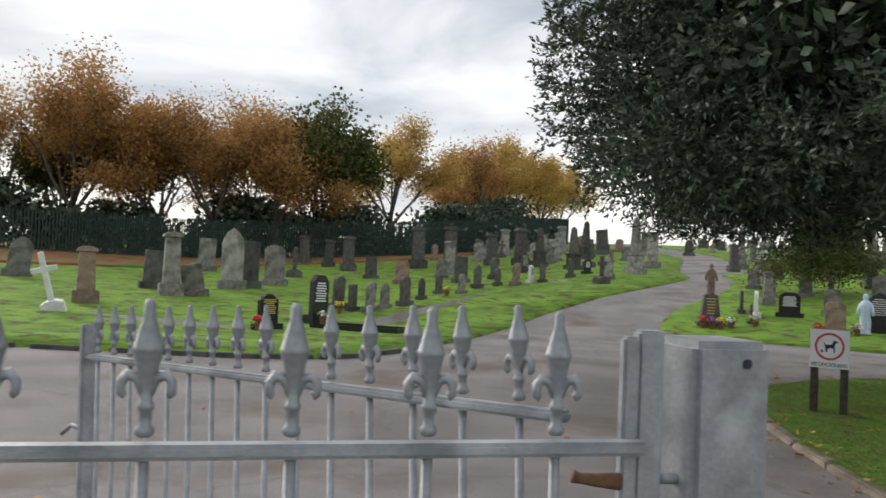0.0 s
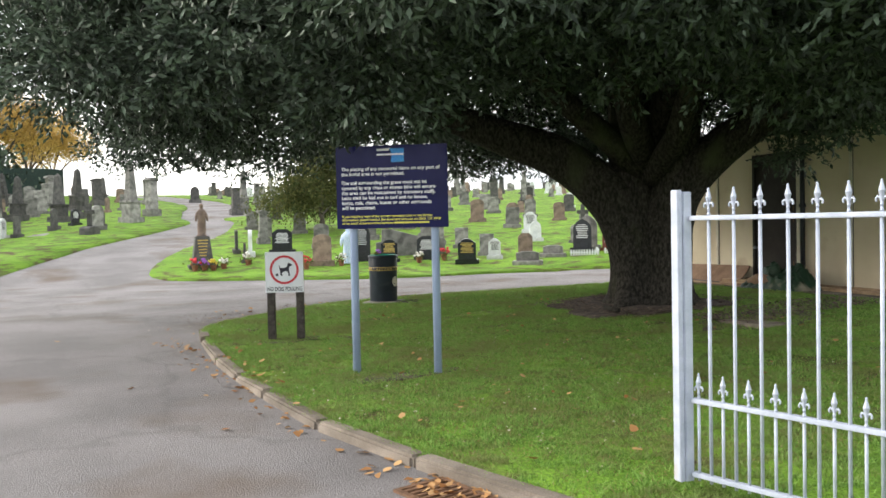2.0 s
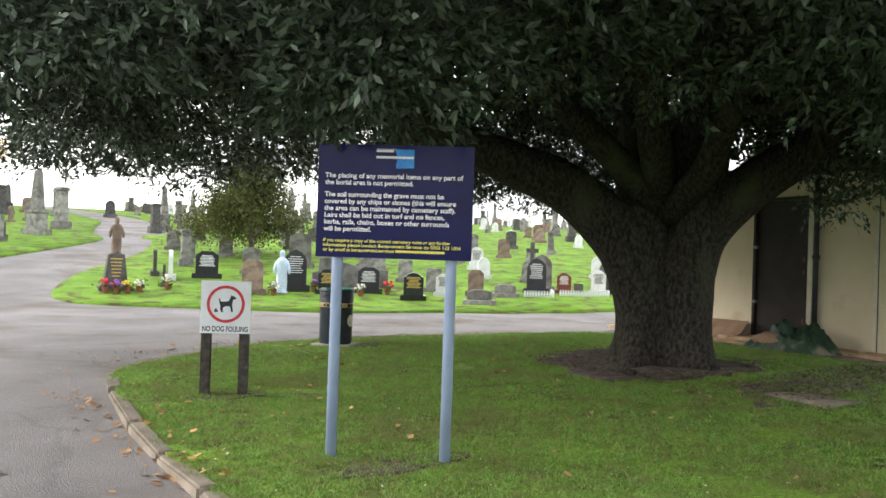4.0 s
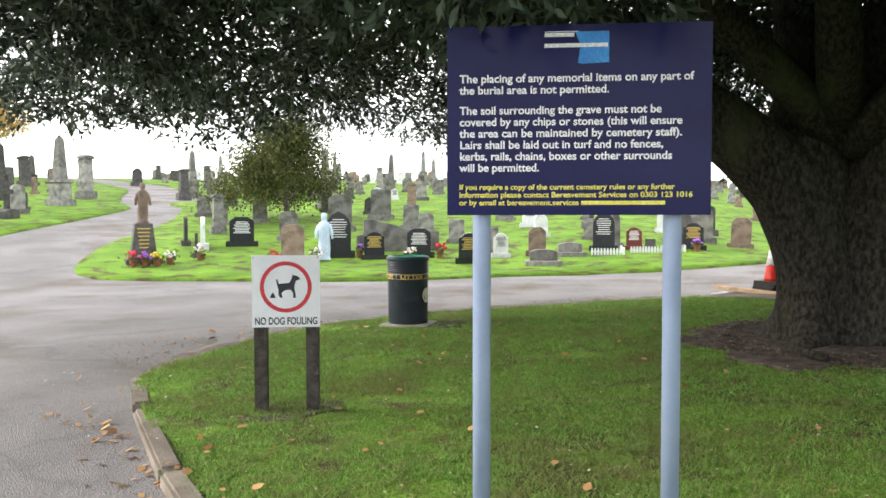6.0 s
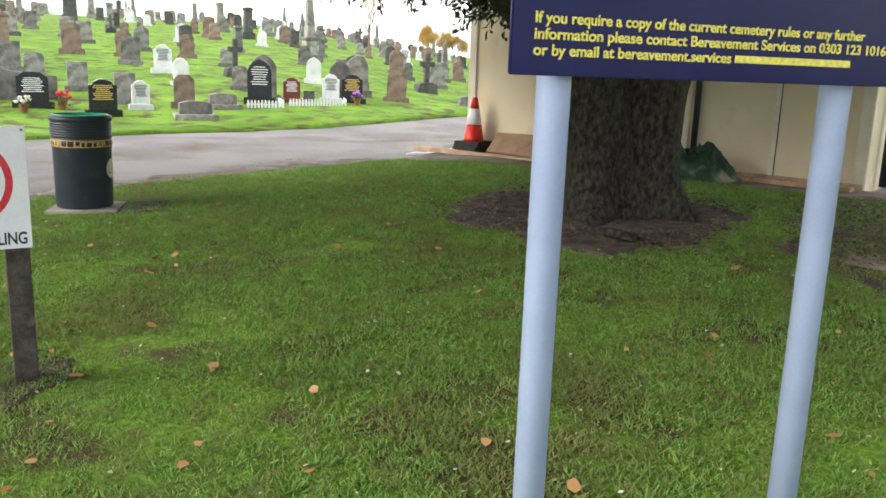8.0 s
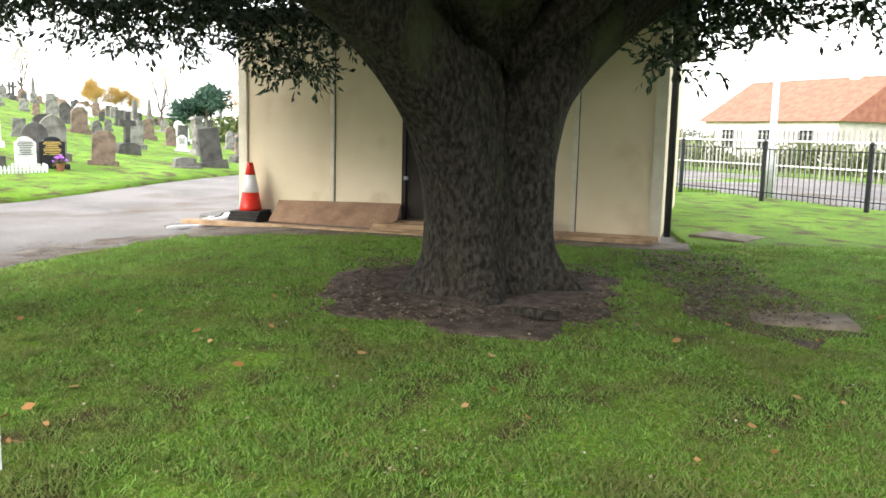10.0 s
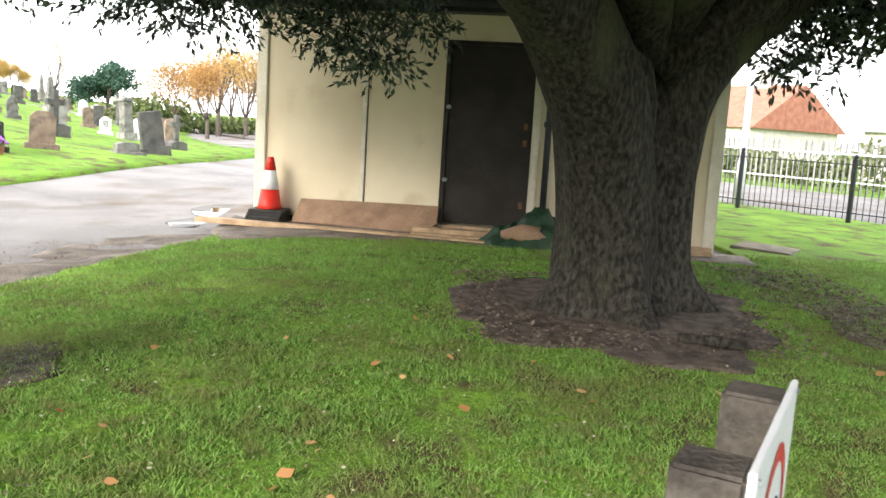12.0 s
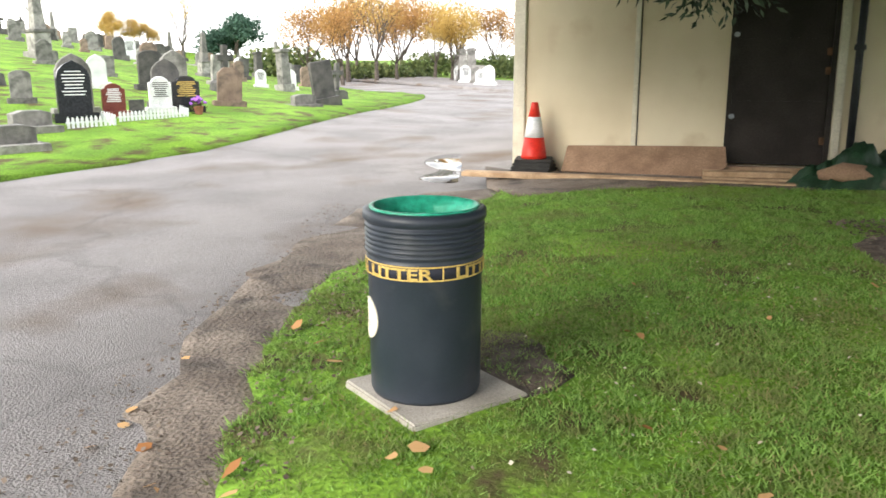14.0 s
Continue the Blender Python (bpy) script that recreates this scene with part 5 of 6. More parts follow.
for g in (("black_square", -4.1, 19.75, 0.85, 60, 0, 0), ("black_gable", -3.3, 22.4, 1.28, 68, 0, 2), ("dark_round", -3.2, 25.8, 1.0, 70, 3, 0), ("dark_square", -2.7, 25.4, 0.8, 70, 0, 0), ("grey_round", -2.2, 25.7, 0.9, 70, 4, 0), ("grey_gothic", -1.8, 26.6, 0.8, 60, 0, 0), ("dark_round", -1.2, 27.6, 0.95, 65, 0, 0), ("dark_gothic", -0.7, 29.4, 0.75, 65, 0, 0), ("dark_round", -0.1, 31.3, 0.7, 60, 0, 0), ("grey_round", 0.75, 31.6, 0.75, 60, 4, 0), ("dark_gothic", 1.45, 33.8, 0.95, 60, 0, 0)):
    grave(*g)
for g in (("dark_round", 2.35, 35.0, 0.7, 60, 0, 0), ("brown_round", 3.1, 35.0, 0.95, 60, 6, 0), ("white_round", 3.9, 36.3, 0.75, 60, 0, 0), ("dark_square", 4.4, 36.3, 0.8, 60, 0, 0), ("dark_round", 5.95, 38.4, 0.85, 60, 0, 0), ("black_gable", 7.0, 40.1, 0.7, 50, 0, 0), ("dark_gothic", 7.9, 39.0, 0.7, 50, 0, 0), ("obelisk", 9.5, 40.9, 2.8, 30, 0, 0), ("pillar", 11.3, 44.7, 1.95, 30, 0, 0), ("dark_pillar", 2.7, 45.8, 1.75, 20, 0, 0), ("dark_pillar", 4.3, 45.8, 2.05, 20, 0, 0)):
    grave(*g)
# stones on the far side of the cross drive
for g in (("dark_square", 10.2, 28.2, 0.75, 75, 0, -4), ("white_square", 10.4, 27.4, 0.85, 70, 0, 0), ("dark_square", 9.8, 26.2, 0.6, 70, 0, 5), ("pillar", 11.8, 30.0, 1.2, -10, 0, 0), ("black_gable", 11.5, 27.4, 0.8, -20, 0, 0), ("grey_gothic", 14.2, 32.4, 0.9, -20, 0, 0), ("brown_round", 11.65, 24.5, 0.95, -25, 0, 0), ("black_gothic", 13.0, 24.6, 1.18, -30, 0, 0), ("black_square", 13.6, 23.8, 0.7, -30, 0, 0), ("black_gable", 14.75, 23.45, 0.74, -35, 0, 0), ("black_square", 15.3, 22.0, 0.75, -35, 4, 0)):
    grave(*g)
for g in (("grey_square", 16.6, 22.8, 0.68, -35, 0, 0), ("white_round", 16.4, 22.1, 0.62, -35, 0, 0), ("grey_round", 16.8, 26.1, 0.75, -35, 0, 0), ("grey_square", 16.9, 24.7, 0.68, -35, 0, 0), ("brown_square", 17.3, 21.7, 0.72, -38, 0, 0), ("grey_round", 13.1, 27.8, 0.85, -25, 0, 0), ("brown_round", 22.4, 31.7, 1.0, -35, 0, 0), ("brown_pillar", 20.8, 32.9, 1.2, -35, 0, 0), ("grey_square", 18.4, 31.3, 1.1, -35, 0, 0), ("grey_round", 15.3, 28.7, 1.2, -30, 0, 0)):
    grave(*g)
for g in (("dark_pillar", 15.5, 44.2, 1.4, 0, 0, 0), ("obelisk", 16.6, 46.2, 2.3, 0, 0, 0), ("pillar", 19.7, 52.7, 1.4, 0, 0, 0), ("dark_gothic", 17.7, 59.7, 1.1, 0, 0, 0), ("obelisk", 21.5, 47, 2.6, 0, 0, 0), ("dark_obelisk", 24, 52, 2.3, 0, 0, 0)):
    grave(*g)
# stones nearest the bending drive
for g in (("black_gothic", 18.95, 20.9, 1.05, -50, 0, 0), ("grey_gothic", 19.35, 21.1, 1.12, -50, 0, 0), ("red_round", 19.8, 20.6, 0.6, -50, 0, 0), ("white_square", 23.7, 22.8, 0.75, -50, 0, 0), ("white_round", 20.75, 20.1, 0.7, -52, 0, 0), ("black_square", 21.2, 19.75, 0.72, -55, 0, 0), ("dark_gothic", 21.3, 20.2, 1.0, -55, 0, 0), ("brown_square", 22.8, 19.4, 0.85, -60, 0, 3), ("dark_square", 26.5, 18.05, 1.12, -48, 0, -8), ("low_slab", 25.1, 18.3, 0.28, -50, 0, 0), ("grey_round", 20.2, 22.6, 0.62, -50, 0, 0)):
    grave(*g)
for g in (("dark_square", 20.1, 20.3, 0.3, -50, 0, 0), ("dark_round", 24.6, 21.9, 0.95, -50, 0, 0), ("low_slab", 16.65, 20.75, 0.33, -40, 0, 0), ("white_round", 33.2, 21.7, 0.6, -60, 0, 0), ("white_square", 33.7, 20.8, 0.72, -60, 0, 0), ("grey_gothic", 22.7, 20.6, 1.1, -50, 4, 0), ("low_slab", 18.0, 21.2, 0.3, -40, 0, 0)):
    grave(*g)

rg = random.Random(5)
HILL = ["grey_round", "grey_gothic", "grey_shoulder", "grey_square", "grey_square", "brown_round", "brown_square", "dark_gothic", "dark_square", "pillar", "white_round", "white_square", "white_round", "obelisk", "dark_pillar", "brown_round", "dark_cross", "dark_round", "dark_square", "grey_round", "grey_gothic", "grey_shoulder", "grey_square", "brown_square", "white_square"]
OLD = ["dark_gothic", "dark_square", "dark_pillar", "grey_gothic", "grey_round", "dark_obelisk", "dark_round", "brown_round", "pillar", "dark_cross", "grey_square"]
HEIGHT = {"obelisk": 2.5, "dark_obelisk": 2.2, "pillar": 1.7, "dark_pillar": 1.6, "brown_pillar": 1.4, "dark_cross": 1.2}
far_bm, far_mats = bmesh.new(), []


def far_grave(kind, x, y, h, turn):
    """Small distant stones go into one mesh."""
    s = h / NOMINAL[kind]
    m = pose(x, y, base(x, y), 0, 0, turn) @ Matrix.Diagonal((max(s, 0.55), max(s, 0.55), s, 1))
    for c in PR[kind].children:
        mt = c.data.materials[0]
        if mt not in far_mats:
            far_mats.append(mt)
        n0, v0 = len(far_bm.faces), len(far_bm.verts)
        far_bm.from_mesh(c.data)
        far_bm.verts.ensure_lookup_table()
        far_bm.faces.ensure_lookup_table()
        for v in far_bm.verts[v0:]:
            v.co = m @ v.co
        for fc in far_bm.faces[n0:]:
            fc.material_index = far_mats.index(mt)


for row in range(26):
    for k in range(44):
        # rows run along the slope
        u, v = 2.6 * row + rg.uniform(-0.4, 0.4), -34 + 2.0 * k + rg.uniform(-0.55, 0.55)
        x, y = 19 + 0.62 * u + 0.78 * v, 24 + 0.78 * u - 0.62 * v
        if not inside((x, y), FAR) or rg.random() < 0.28 + 0.006 * u or min((x - p) ** 2 + (y - q) ** 2 for p, q in taken) < 1.7:
            continue
        if math.hypot(x - 15, y - 32) < 1.3 or (y < 24 and x < 26 and rg.random() < 0.8) or not inside((x - 1, y - 1.2), FAR):
            continue
        kind = rg.choice(HILL)
        hh, turn = HEIGHT.get(kind, 0.9) * rg.uniform(0.6, 1.05), -38 + rg.uniform(-7, 7)
        if row > 10:
            far_grave(kind, x, y, hh, turn)
            taken.append((x, y))
        else:
            grave(kind, x, y, hh, turn, rg.uniform(-3, 3), rg.uniform(-3, 3))
for row in range(11):
    for k in range(26):
        x, y = -14 + 2.4 * row + 0.42 * k * 1.9 + rg.uniform(-0.4, 0.4), 39 + 1.9 * k * 0.9 - 0.8 * row + rg.uniform(-0.4, 0.4)
        if not inside((x, y), LEFT) or not inside((x + 1.2, y - 1), LEFT) or rg.random() < (0.75 if x < 0 else 0.3) or y > 62 or x < -9 or min((x - p) ** 2 + (y - q) ** 2 for p, q in taken) < 1.3:
            continue
        kind = rg.choice(OLD)
        grave(kind, x, y, HEIGHT.get(kind, 1.0) * rg.uniform(0.8, 1.15), 35 + rg.uniform(-25, 25), rg.uniform(-3, 3), rg.uniform(-3, 3))
for k in range(26):
    x, y = 38 + k * 0.95, 13.2 + 0.14 * k + rg.uniform(-0.5, 0.5)
    kind = rg.choice(("white_round", "white_square", "grey_square", "grey_round", "pillar", "dark_square"))
    if inside((x, y), EAST):
        grave(kind, x, y, HEIGHT.get(kind, 0.9) * rg.uniform(0.7, 1.1), -80 + rg.uniform(-10, 10))
far = tagged(link("far_gravestones", far_bm, far_mats[0]), "hundreds of small grey gravestones up the hill", "gravestone", kind="stuff")
for mt in far_mats[1:]:
    far.data.materials.append(mt)
for p_ in PR.values():
    dismiss(p_)


# ---- grave furniture ----
def figure(name, x, y, z, h, material, label, turn):
    """A robed statue as one plain mesh."""
    b = lathe([(0.17, 0.0), (0.175, 0.03), (0.14, 0.06), (0.15, 0.25), (0.135, 0.5), (0.15, 0.62), (0.16, 0.74), (0.12, 0.80), (0.055, 0.83), (0.06, 0.86), (0.075, 0.91), (0.07, 0.96), (0.04, 0.995), (0.01, 1.0)], 14, None, None, 0.06)
    for sg in (-1, 1):
        tube([(0.13 * sg, 0, 0.73), (0.19 * sg, -0.03, 0.58), (0.2 * sg, -0.09, 0.46)], [0.05, 0.045, 0.03], 8, b)
    bmesh.ops.scale(b, verts=b.verts, vec=(h * 0.85, h * 0.75, h))
    ob = link(name, b, material, None, True)
    ob.matrix_world = pose(x, y, z, 0, 0, turn)
    return tagged(ob, label, "statue")


sx, sy = 8.4, 25.9
sz_ = base(sx, sy)
ped = thing("statue_pedestal", pose(sx, sy, sz_, 0, 0, -10), "tapered dark granite memorial pedestal with gold lettering", "gravestone")
part("foot", box(-0.42, -0.34, -0.1, 0.42, 0.34, 0.09, 0.015), DARKSTONE, ped)
tp = part("tapered_block", prism([(-0.31, 0.09), (0.31, 0.09), (0.2, 0.94), (-0.2, 0.94)], -0.2, 0.2, 0.015), DARKSTONE, ped)
for k in range(6):
    part("lettering", box(-0.15 + 0.01 * k, -0.204, 0.8 - k * 0.09, 0.15 - 0.01 * k, -0.2005, 0.83 - k * 0.09), LETTER_G, tp)
figure("statue", sx, sy, sz_ + 0.935, 0.98, BROWNSTONE, "weathered robed stone statue standing on a pedestal", -10)
figure("statue", 12.45, 24.35, base(12.45, 24.35), 1.2, BLUEPAINT, "pale blue and white painted robed garden statue", -25)


def flowers(x, y, s, material, label, pot=True):
    th = thing("flower_pot" if pot else "flower_bunch", pose(x, y, base(x, y) + 0.01, 0, 0, rg.uniform(0, 360)), label, "flowers", "flowers on graves")
    if pot:
        part("pot", lathe([(0.06, -0.03), (0.09, 0.14), (0.1, 0.15), (0.1, 0.17)], 12), POT, th, "terracotta pot")
    first = None
    for k in range(11):
        a, r = rg.uniform(0, 6.28), s * rg.uniform(0.1, 1)
        ctr = Matrix.Translation((r * math.cos(a), r * math.sin(a), (0.2 if pot else 0.06) + s * rg.uniform(0.0, 0.9)))
        m = ctr @ pose(0, 0, 0, rg.uniform(-50, 50), rg.uniform(-50, 50))
        if first is None:
            first = part("bloom", lathe([(0.002, -0.03), (0.035, -0.01), (0.045, 0.015), (0.02, 0.03), (0.004, 0.02)], 7), material, th)
            first.matrix_basis = m
        else:
            again(first, m)
    rng = np.random.default_rng(abs(int(x * 100)))
    c = rng.normal(size=(60, 3)) * s * 0.5 + np.array((0, 0, 0.16 if pot else 0.05))
    c[:, 2] = np.abs(c[:, 2])
    v, fc = leaf_arrays(c, 0.09, 0.02, rng, 0.5)
    raw_mesh("foliage", v, fc, OLIVE, th)


for x, y, s, m_, lab in ((8.0, 25.3, 0.2, FLOWER_R, "red artificial flowers in a terracotta pot"), (8.25, 25.2, 0.18, FLOWER_P, "purple and pink flowers in a pot"), (8.5, 25.15, 0.16, FLOWER_Y, "yellow and white grave flowers"), (8.85, 25.3, 0.16, FLOWER_W, "white grave flowers in a pot"), (9.7, 25.6, 0.2, FLOWER_W, "pale pink and white flowers in a pot"),
                         (11.0, 24.2, 0.2, FLOWER_R, "red and white flowers in a pot"), (12.1, 24.1, 0.18, FLOWER_W, "white flowers beside a headstone"), (14.2, 23.0, 0.15, FLOWER_W, "white rose bunch in a pot"), (15.1, 23.0, 0.17, FLOWER_R, "pink and red rose bunch in a pot"), (20.9, 19.4, 0.16, FLOWER_P, "purple flowers before a dark headstone"),
                         (13.4, 24.2, 0.14, FLOWER_P, "blue-purple flowers by a black headstone"), (-4.2, 19.3, 0.14, FLOWER_R, "red flowers at a small black stone"), (-3.0, 24.6, 0.16, FLOWER_Y, "yellow flowers beside dark stones"), (-3.1, 22.0, 0.14, FLOWER_W, "white flowers on a kerbed grave"), (0.2, 30.6, 0.14, FLOWER_Y, "yellow flowers among dark stones")):
    flowers(x, y, s, m_, lab)

pk = thing("picket_edging", pose(0, 0, 0), "little white picket fence edging round graves", "fence")
pale = None
for a, b_ in (((18.3, 20.75), (19.0, 20.2)), ((19.0, 20.2), (19.25, 20.6)), ((19.3, 20.3), (20.5, 19.45)), ((20.5, 19.45), (20.8, 19.75))):
    A, B = Vector(a), Vector(b_)
    ang, n = math.degrees(math.atan2(B.y - A.y, B.x - A.x)), int((B - A).length / 0.075)
    mid = (A + B) / 2
    part("picket_rail", box(-(B - A).length / 2, 0.008, 0.06, (B - A).length / 2, 0.018, 0.09, 0, None, pose(mid.x, mid.y, base(mid.x, mid.y), 0, 0, ang)), WHITE, pk)
    for k in range(n):
        p = A + (B - A) * ((k + 0.5) / n)
        m = pose(p.x, p.y, base(p.x, p.y), 0, 0, ang)
        if pale is None:
            pale = part("picket", prism([(-0.024, -0.05), (0.024, -0.05), (0.024, 0.14), (0, 0.18), (-0.024, 0.14)], -0.007, 0.007), WHITE, pk)
            pale.matrix_basis = m
        else:
            again(pale, m)

kg = thing("kerbed_grave", pose(-2.0, 20.9, base(-2, 20.9), 0, 0, -20), "black granite kerb surround of a grave", "grave kerb")
for b_ in (box(-1.2, -0.45, -0.08, 1.2, -0.35, 0.1, 0.01), box(-1.2, 0.35, -0.08, 1.2, 0.45, 0.1, 0.01), box(1.1, -0.35, -0.08, 1.2, 0.35, 0.1, 0.01)):
    part("kerb", b_, BLACKSTONE, kg)
mx = thing("leaning_slab", pose(14.8, 24.6, base(14.8, 24.6), 0, 0, -30), "long low grey stone family memorial wall", "gravestone")
part("wall", prism([(-1.1, -0.1), (1.15, -0.1), (1.15, 0.52), (0.3, 0.6), (-0.6, 0.85), (-0.9, 0.85), (-0.92, 0.45), (-1.1, 0.42)], -0.1, 0.1, 0.015), STONE, mx)


# ---- fences ----
def palisade():
    th = thing("palisade_fence", pose(0, 0, 0), "dark green steel palisade fence behind the graves", "fence")
    b = bmesh.new()
    line = smooth_line([(-60, 46), (-27, 46), (-12, 50), (0, 57), (8, 68), (12, 80)], 0.16)
    vs, fs = [], []
    for p in line:
        z, n = base(p.x, p.y), len(vs)
        for dx, zz in ((-0.04, 0), (0.04, 0), (0.04, 2.25), (0.0, 2.4), (-0.04, 2.25)):
            vs.append((p.x + dx, p.y, z + zz))
        fs.append((n, n + 1, n + 2, n + 3, n + 4))
        for dx, zz in ((-0.04, 0), (0.04, 0), (0.04, 2.25), (0.0, 2.4), (-0.04, 2.25)):
            vs.append((p.x + dx, p.y + 0.02, z + zz))
        fs.append((n + 9, n + 8, n + 7, n + 6, n + 5))
    tagged(raw_mesh("paling", vs, fs, PALISADE, th), kind="stuff")
    for zz in (0.5, 1.9):
        rail = line[::10]
        part("rail", tube([(p.x, p.y + 0.05, base(p.x, p.y) + zz) for p in rail], [0.03] * len(rail), 4), PALISADE, th)


palisade()
rng = np.random.default_rng(77)


def bank(name, line, height, depth, n, material, label, size):
    """A ragged thicket along a line."""
    pts = smooth_line(line, 0.5)
    idx = rng.integers(0, len(pts), n)
    c = np.array([(pts[i].x, pts[i].y, base(pts[i].x, pts[i].y)) for i in idx])
    hh = height * (0.55 + 0.45 * np.sin(idx * 0.31) * np.sin(idx * 0.113 + 1))
    c[:, 2] += rng.uniform(0, 1, n) ** 0.7 * hh
    c[:, :2] += rng.normal(size=(n, 2)) * depth
    v, fc = leaf_arrays(c, size, size * 0.45, rng)
    return tagged(raw_mesh(name, v, fc, material), label, "hedge", kind="stuff")


bank("thicket", [(-60, 49), (-27, 49), (-12, 53), (0, 60), (7, 70)], 4.6, 0.9, 42000, HOLM, "dark undergrowth behind the palisade fence", 0.35)
bank("far_undergrowth", [(52, 27), (60, 23), (68, 18.5), (76, 12)], 1.8, 0.9, 6000, HEDGE, "dull brown-green undergrowth below distant trees", 0.28)

railing = thing("railing_fence", pose(0, 0, 0), "black iron railing fence along the grass boundary", "fence")
RA, RB = Vector((14.5, 0.75)), Vector((28.0, 8.4))
RL = (RB - RA).length
rang = math.degrees(math.atan2(RB.y - RA.y, RB.x - RA.x))
for zz in (0.18, 1.06):
    part("rail", box(0, -0.02, zz - 0.01, RL, 0.02, zz + 0.01, 0, None, pose(RA.x, RA.y, 0, 0, 0, rang)), IRON, railing)
rp = rb = None
for k in range(int(RL / 0.13)):
    p = RA + (RB - RA) * (k * 0.13 / RL)
    m = pose(p.x, p.y, 0, 0, 0, rang)
    if k % 19 == 0:
        if rp is None:
            rp = part("post", box(-0.035, -0.035, -0.2, 0.035, 0.035, 1.16, 0.006, lathe([(0.02, 1.16), (0.05, 1.19), (0.045, 1.22), (0.01, 1.25)], 10)), IRON, railing)
        else:
            rp = again(rp)
        rp.matrix_basis = m
    else:
        if rb is None:
            rb = part("bar", lathe([(0.009, 0.06), (0.009, 1.07)], 6), IRON, railing)
        else:
            rb = again(rb)
        rb.matrix_basis = m

# the street beyond: pavement, light fence, verge, hedge, houses
ux, uy = math.cos(radians(rang)), math.sin(radians(rang))
off = lambda s, d: (RA.x + ux * s + uy * d, RA.y + uy * s - ux * d)
tagged(region("street", [off(-10, 1.2), off(60, 1.2), off(60, 9), off(-10, 9)], 0.02, ASPHALT, 4, 0.1), "grey street beyond the boundary railing", "road", kind="structure")
wf = thing("pale_railing", pose(0, 0, 0), "white spear-topped street railing beyond the boundary", "fence")
wp = None
for k in range(150):
    q = off(k * 0.2, 9.6)
    m = pose(q[0], q[1], 0, 0, 0, rang)
    if wp is None:
        wp = part("pale", prism([(-0.03, 0.0), (0.03, 0.0), (0.03, 1.4), (0.06, 1.43), (0, 1.62), (-0.06, 1.43), (-0.03, 1.4)], -0.01, 0.01), STONE, wf)
        wp.matrix_basis = m
    else:
        again(wp, m)
part("rail", box(0, -0.03, 0.35, 30, 0.03, 0.4, 0, None, pose(*off(0, 9.6), 0, 0, 0, rang)), PALESTONE, wf)
part("rail", box(0, -0.03, 1.2, 30, 0.03, 1.25, 0, None, pose(*off(0, 9.6), 0, 0, 0, rang)), PALESTONE, wf)
bank("roadside_hedge", [off(-6, 13), off(15, 13.5), off(50, 13)], 1.9, 0.6, 16000, HEDGE, "ragged yellow-green hedge beyond the street", 0.2)
lp = thing("street_lamp", pose(*off(8.2, 1.0), -0.1, 0, 0, rang), "pale grey steel street lamp column", "street lamp")
part("column", lathe([(0.11, 0.0), (0.11, 1.0), (0.075, 1.1), (0.06, 6.0)], 14), PALESTONE, lp, "", True)
part("lantern", box(-0.1, -0.55, 5.95, 0.1, 0.05, 6.08, 0.03), GALV, lp)


def house_far(s, d, w, dep, hw, hr, tile, label):
    q = off(s, d)
    th = thing("house", pose(q[0], q[1], base(*q) - 0.3, 0, 0, rang), label, "house")
    part("wall", box(-w / 2, -dep, 0, w / 2, 0, hw, 0), HARL, th)
    part("roof", prism([(-dep / 2 - 0.4, hw), (dep / 2 + 0.4, hw), (0, hw + hr)], -w / 2 - 0.3, w / 2 + 0.3, 0.0, None, Matrix.Translation((0, -dep / 2, 0.004)) @ pose(0, 0, 0, 0, 0, 90)), tile, th)
    part("chimney", box(-w * 0.3, -dep / 2 - 0.3, hw + hr * 0.6, -w * 0.3 + 0.7, -dep / 2 + 0.3, hw + hr + 0.7, 0.02), HARL, th)
    for x in (-w * 0.3, 0.0, w * 0.3):
        wi = part("window", box(x - 0.55, 0.001, 1.0, x + 0.55, 0.05, 2.2, 0.01), WHITE, th)
        part("pane", box(x - 0.48, 0.051, 1.07, x + 0.48, 0.056, 2.13), GLASS_DARK, wi)


house_far(14, 24, 11, 8, 2.6, 2.6, TILE_G, "bungalow with a pale grey tiled roof")
house_far(31, 24, 10, 8, 2.6, 2.6, TILE_R, "bungalow with a red tiled roof")

# ---- slabs on the grass by the store ----
for x, y, w_, d_, turn in ((14.25, 6.7, 0.42, 0.36, -35), (9.55, 7.35, 0.36, 0.28, 80)):
    s_ = thing("paving_slab", pose(x, y, base(x, y) - 0.03, 2, 1, turn), "loose grey paving slab lying on the grass", "paving slab", "loose slabs")
    part("slab", box(-w_, -d_, -0.03, w_, d_, 0.05, 0.012), KERB, s_)
lg = thing("log", pose(9.1, 9.3, base(9.1, 9.3) + 0.08, 0, 0, 70), "short dark piece of branch lying on mulch", "branch")
part("stick", tube([(-0.2, 0, 0), (0, 0.01, 0.005), (0.22, 0, 0)], [0.035, 0.04, 0.03], 9), BARK, lg, "", True)


# ---- grass blades, fallen leaves ----
def within(p, poly):
    q = np.array(poly)
    r = np.roll(q, 1, axis=0)
    hit = np.zeros(len(p), bool)
    for (ax, ay), (bx, by) in zip(q, r):
        if ay != by:
            hit ^= ((ay > p[:, 1]) != (by > p[:, 1])) & (p[:, 0] < (bx - ax) * (p[:, 1] - ay) / (by - ay) + ax)
    return hit


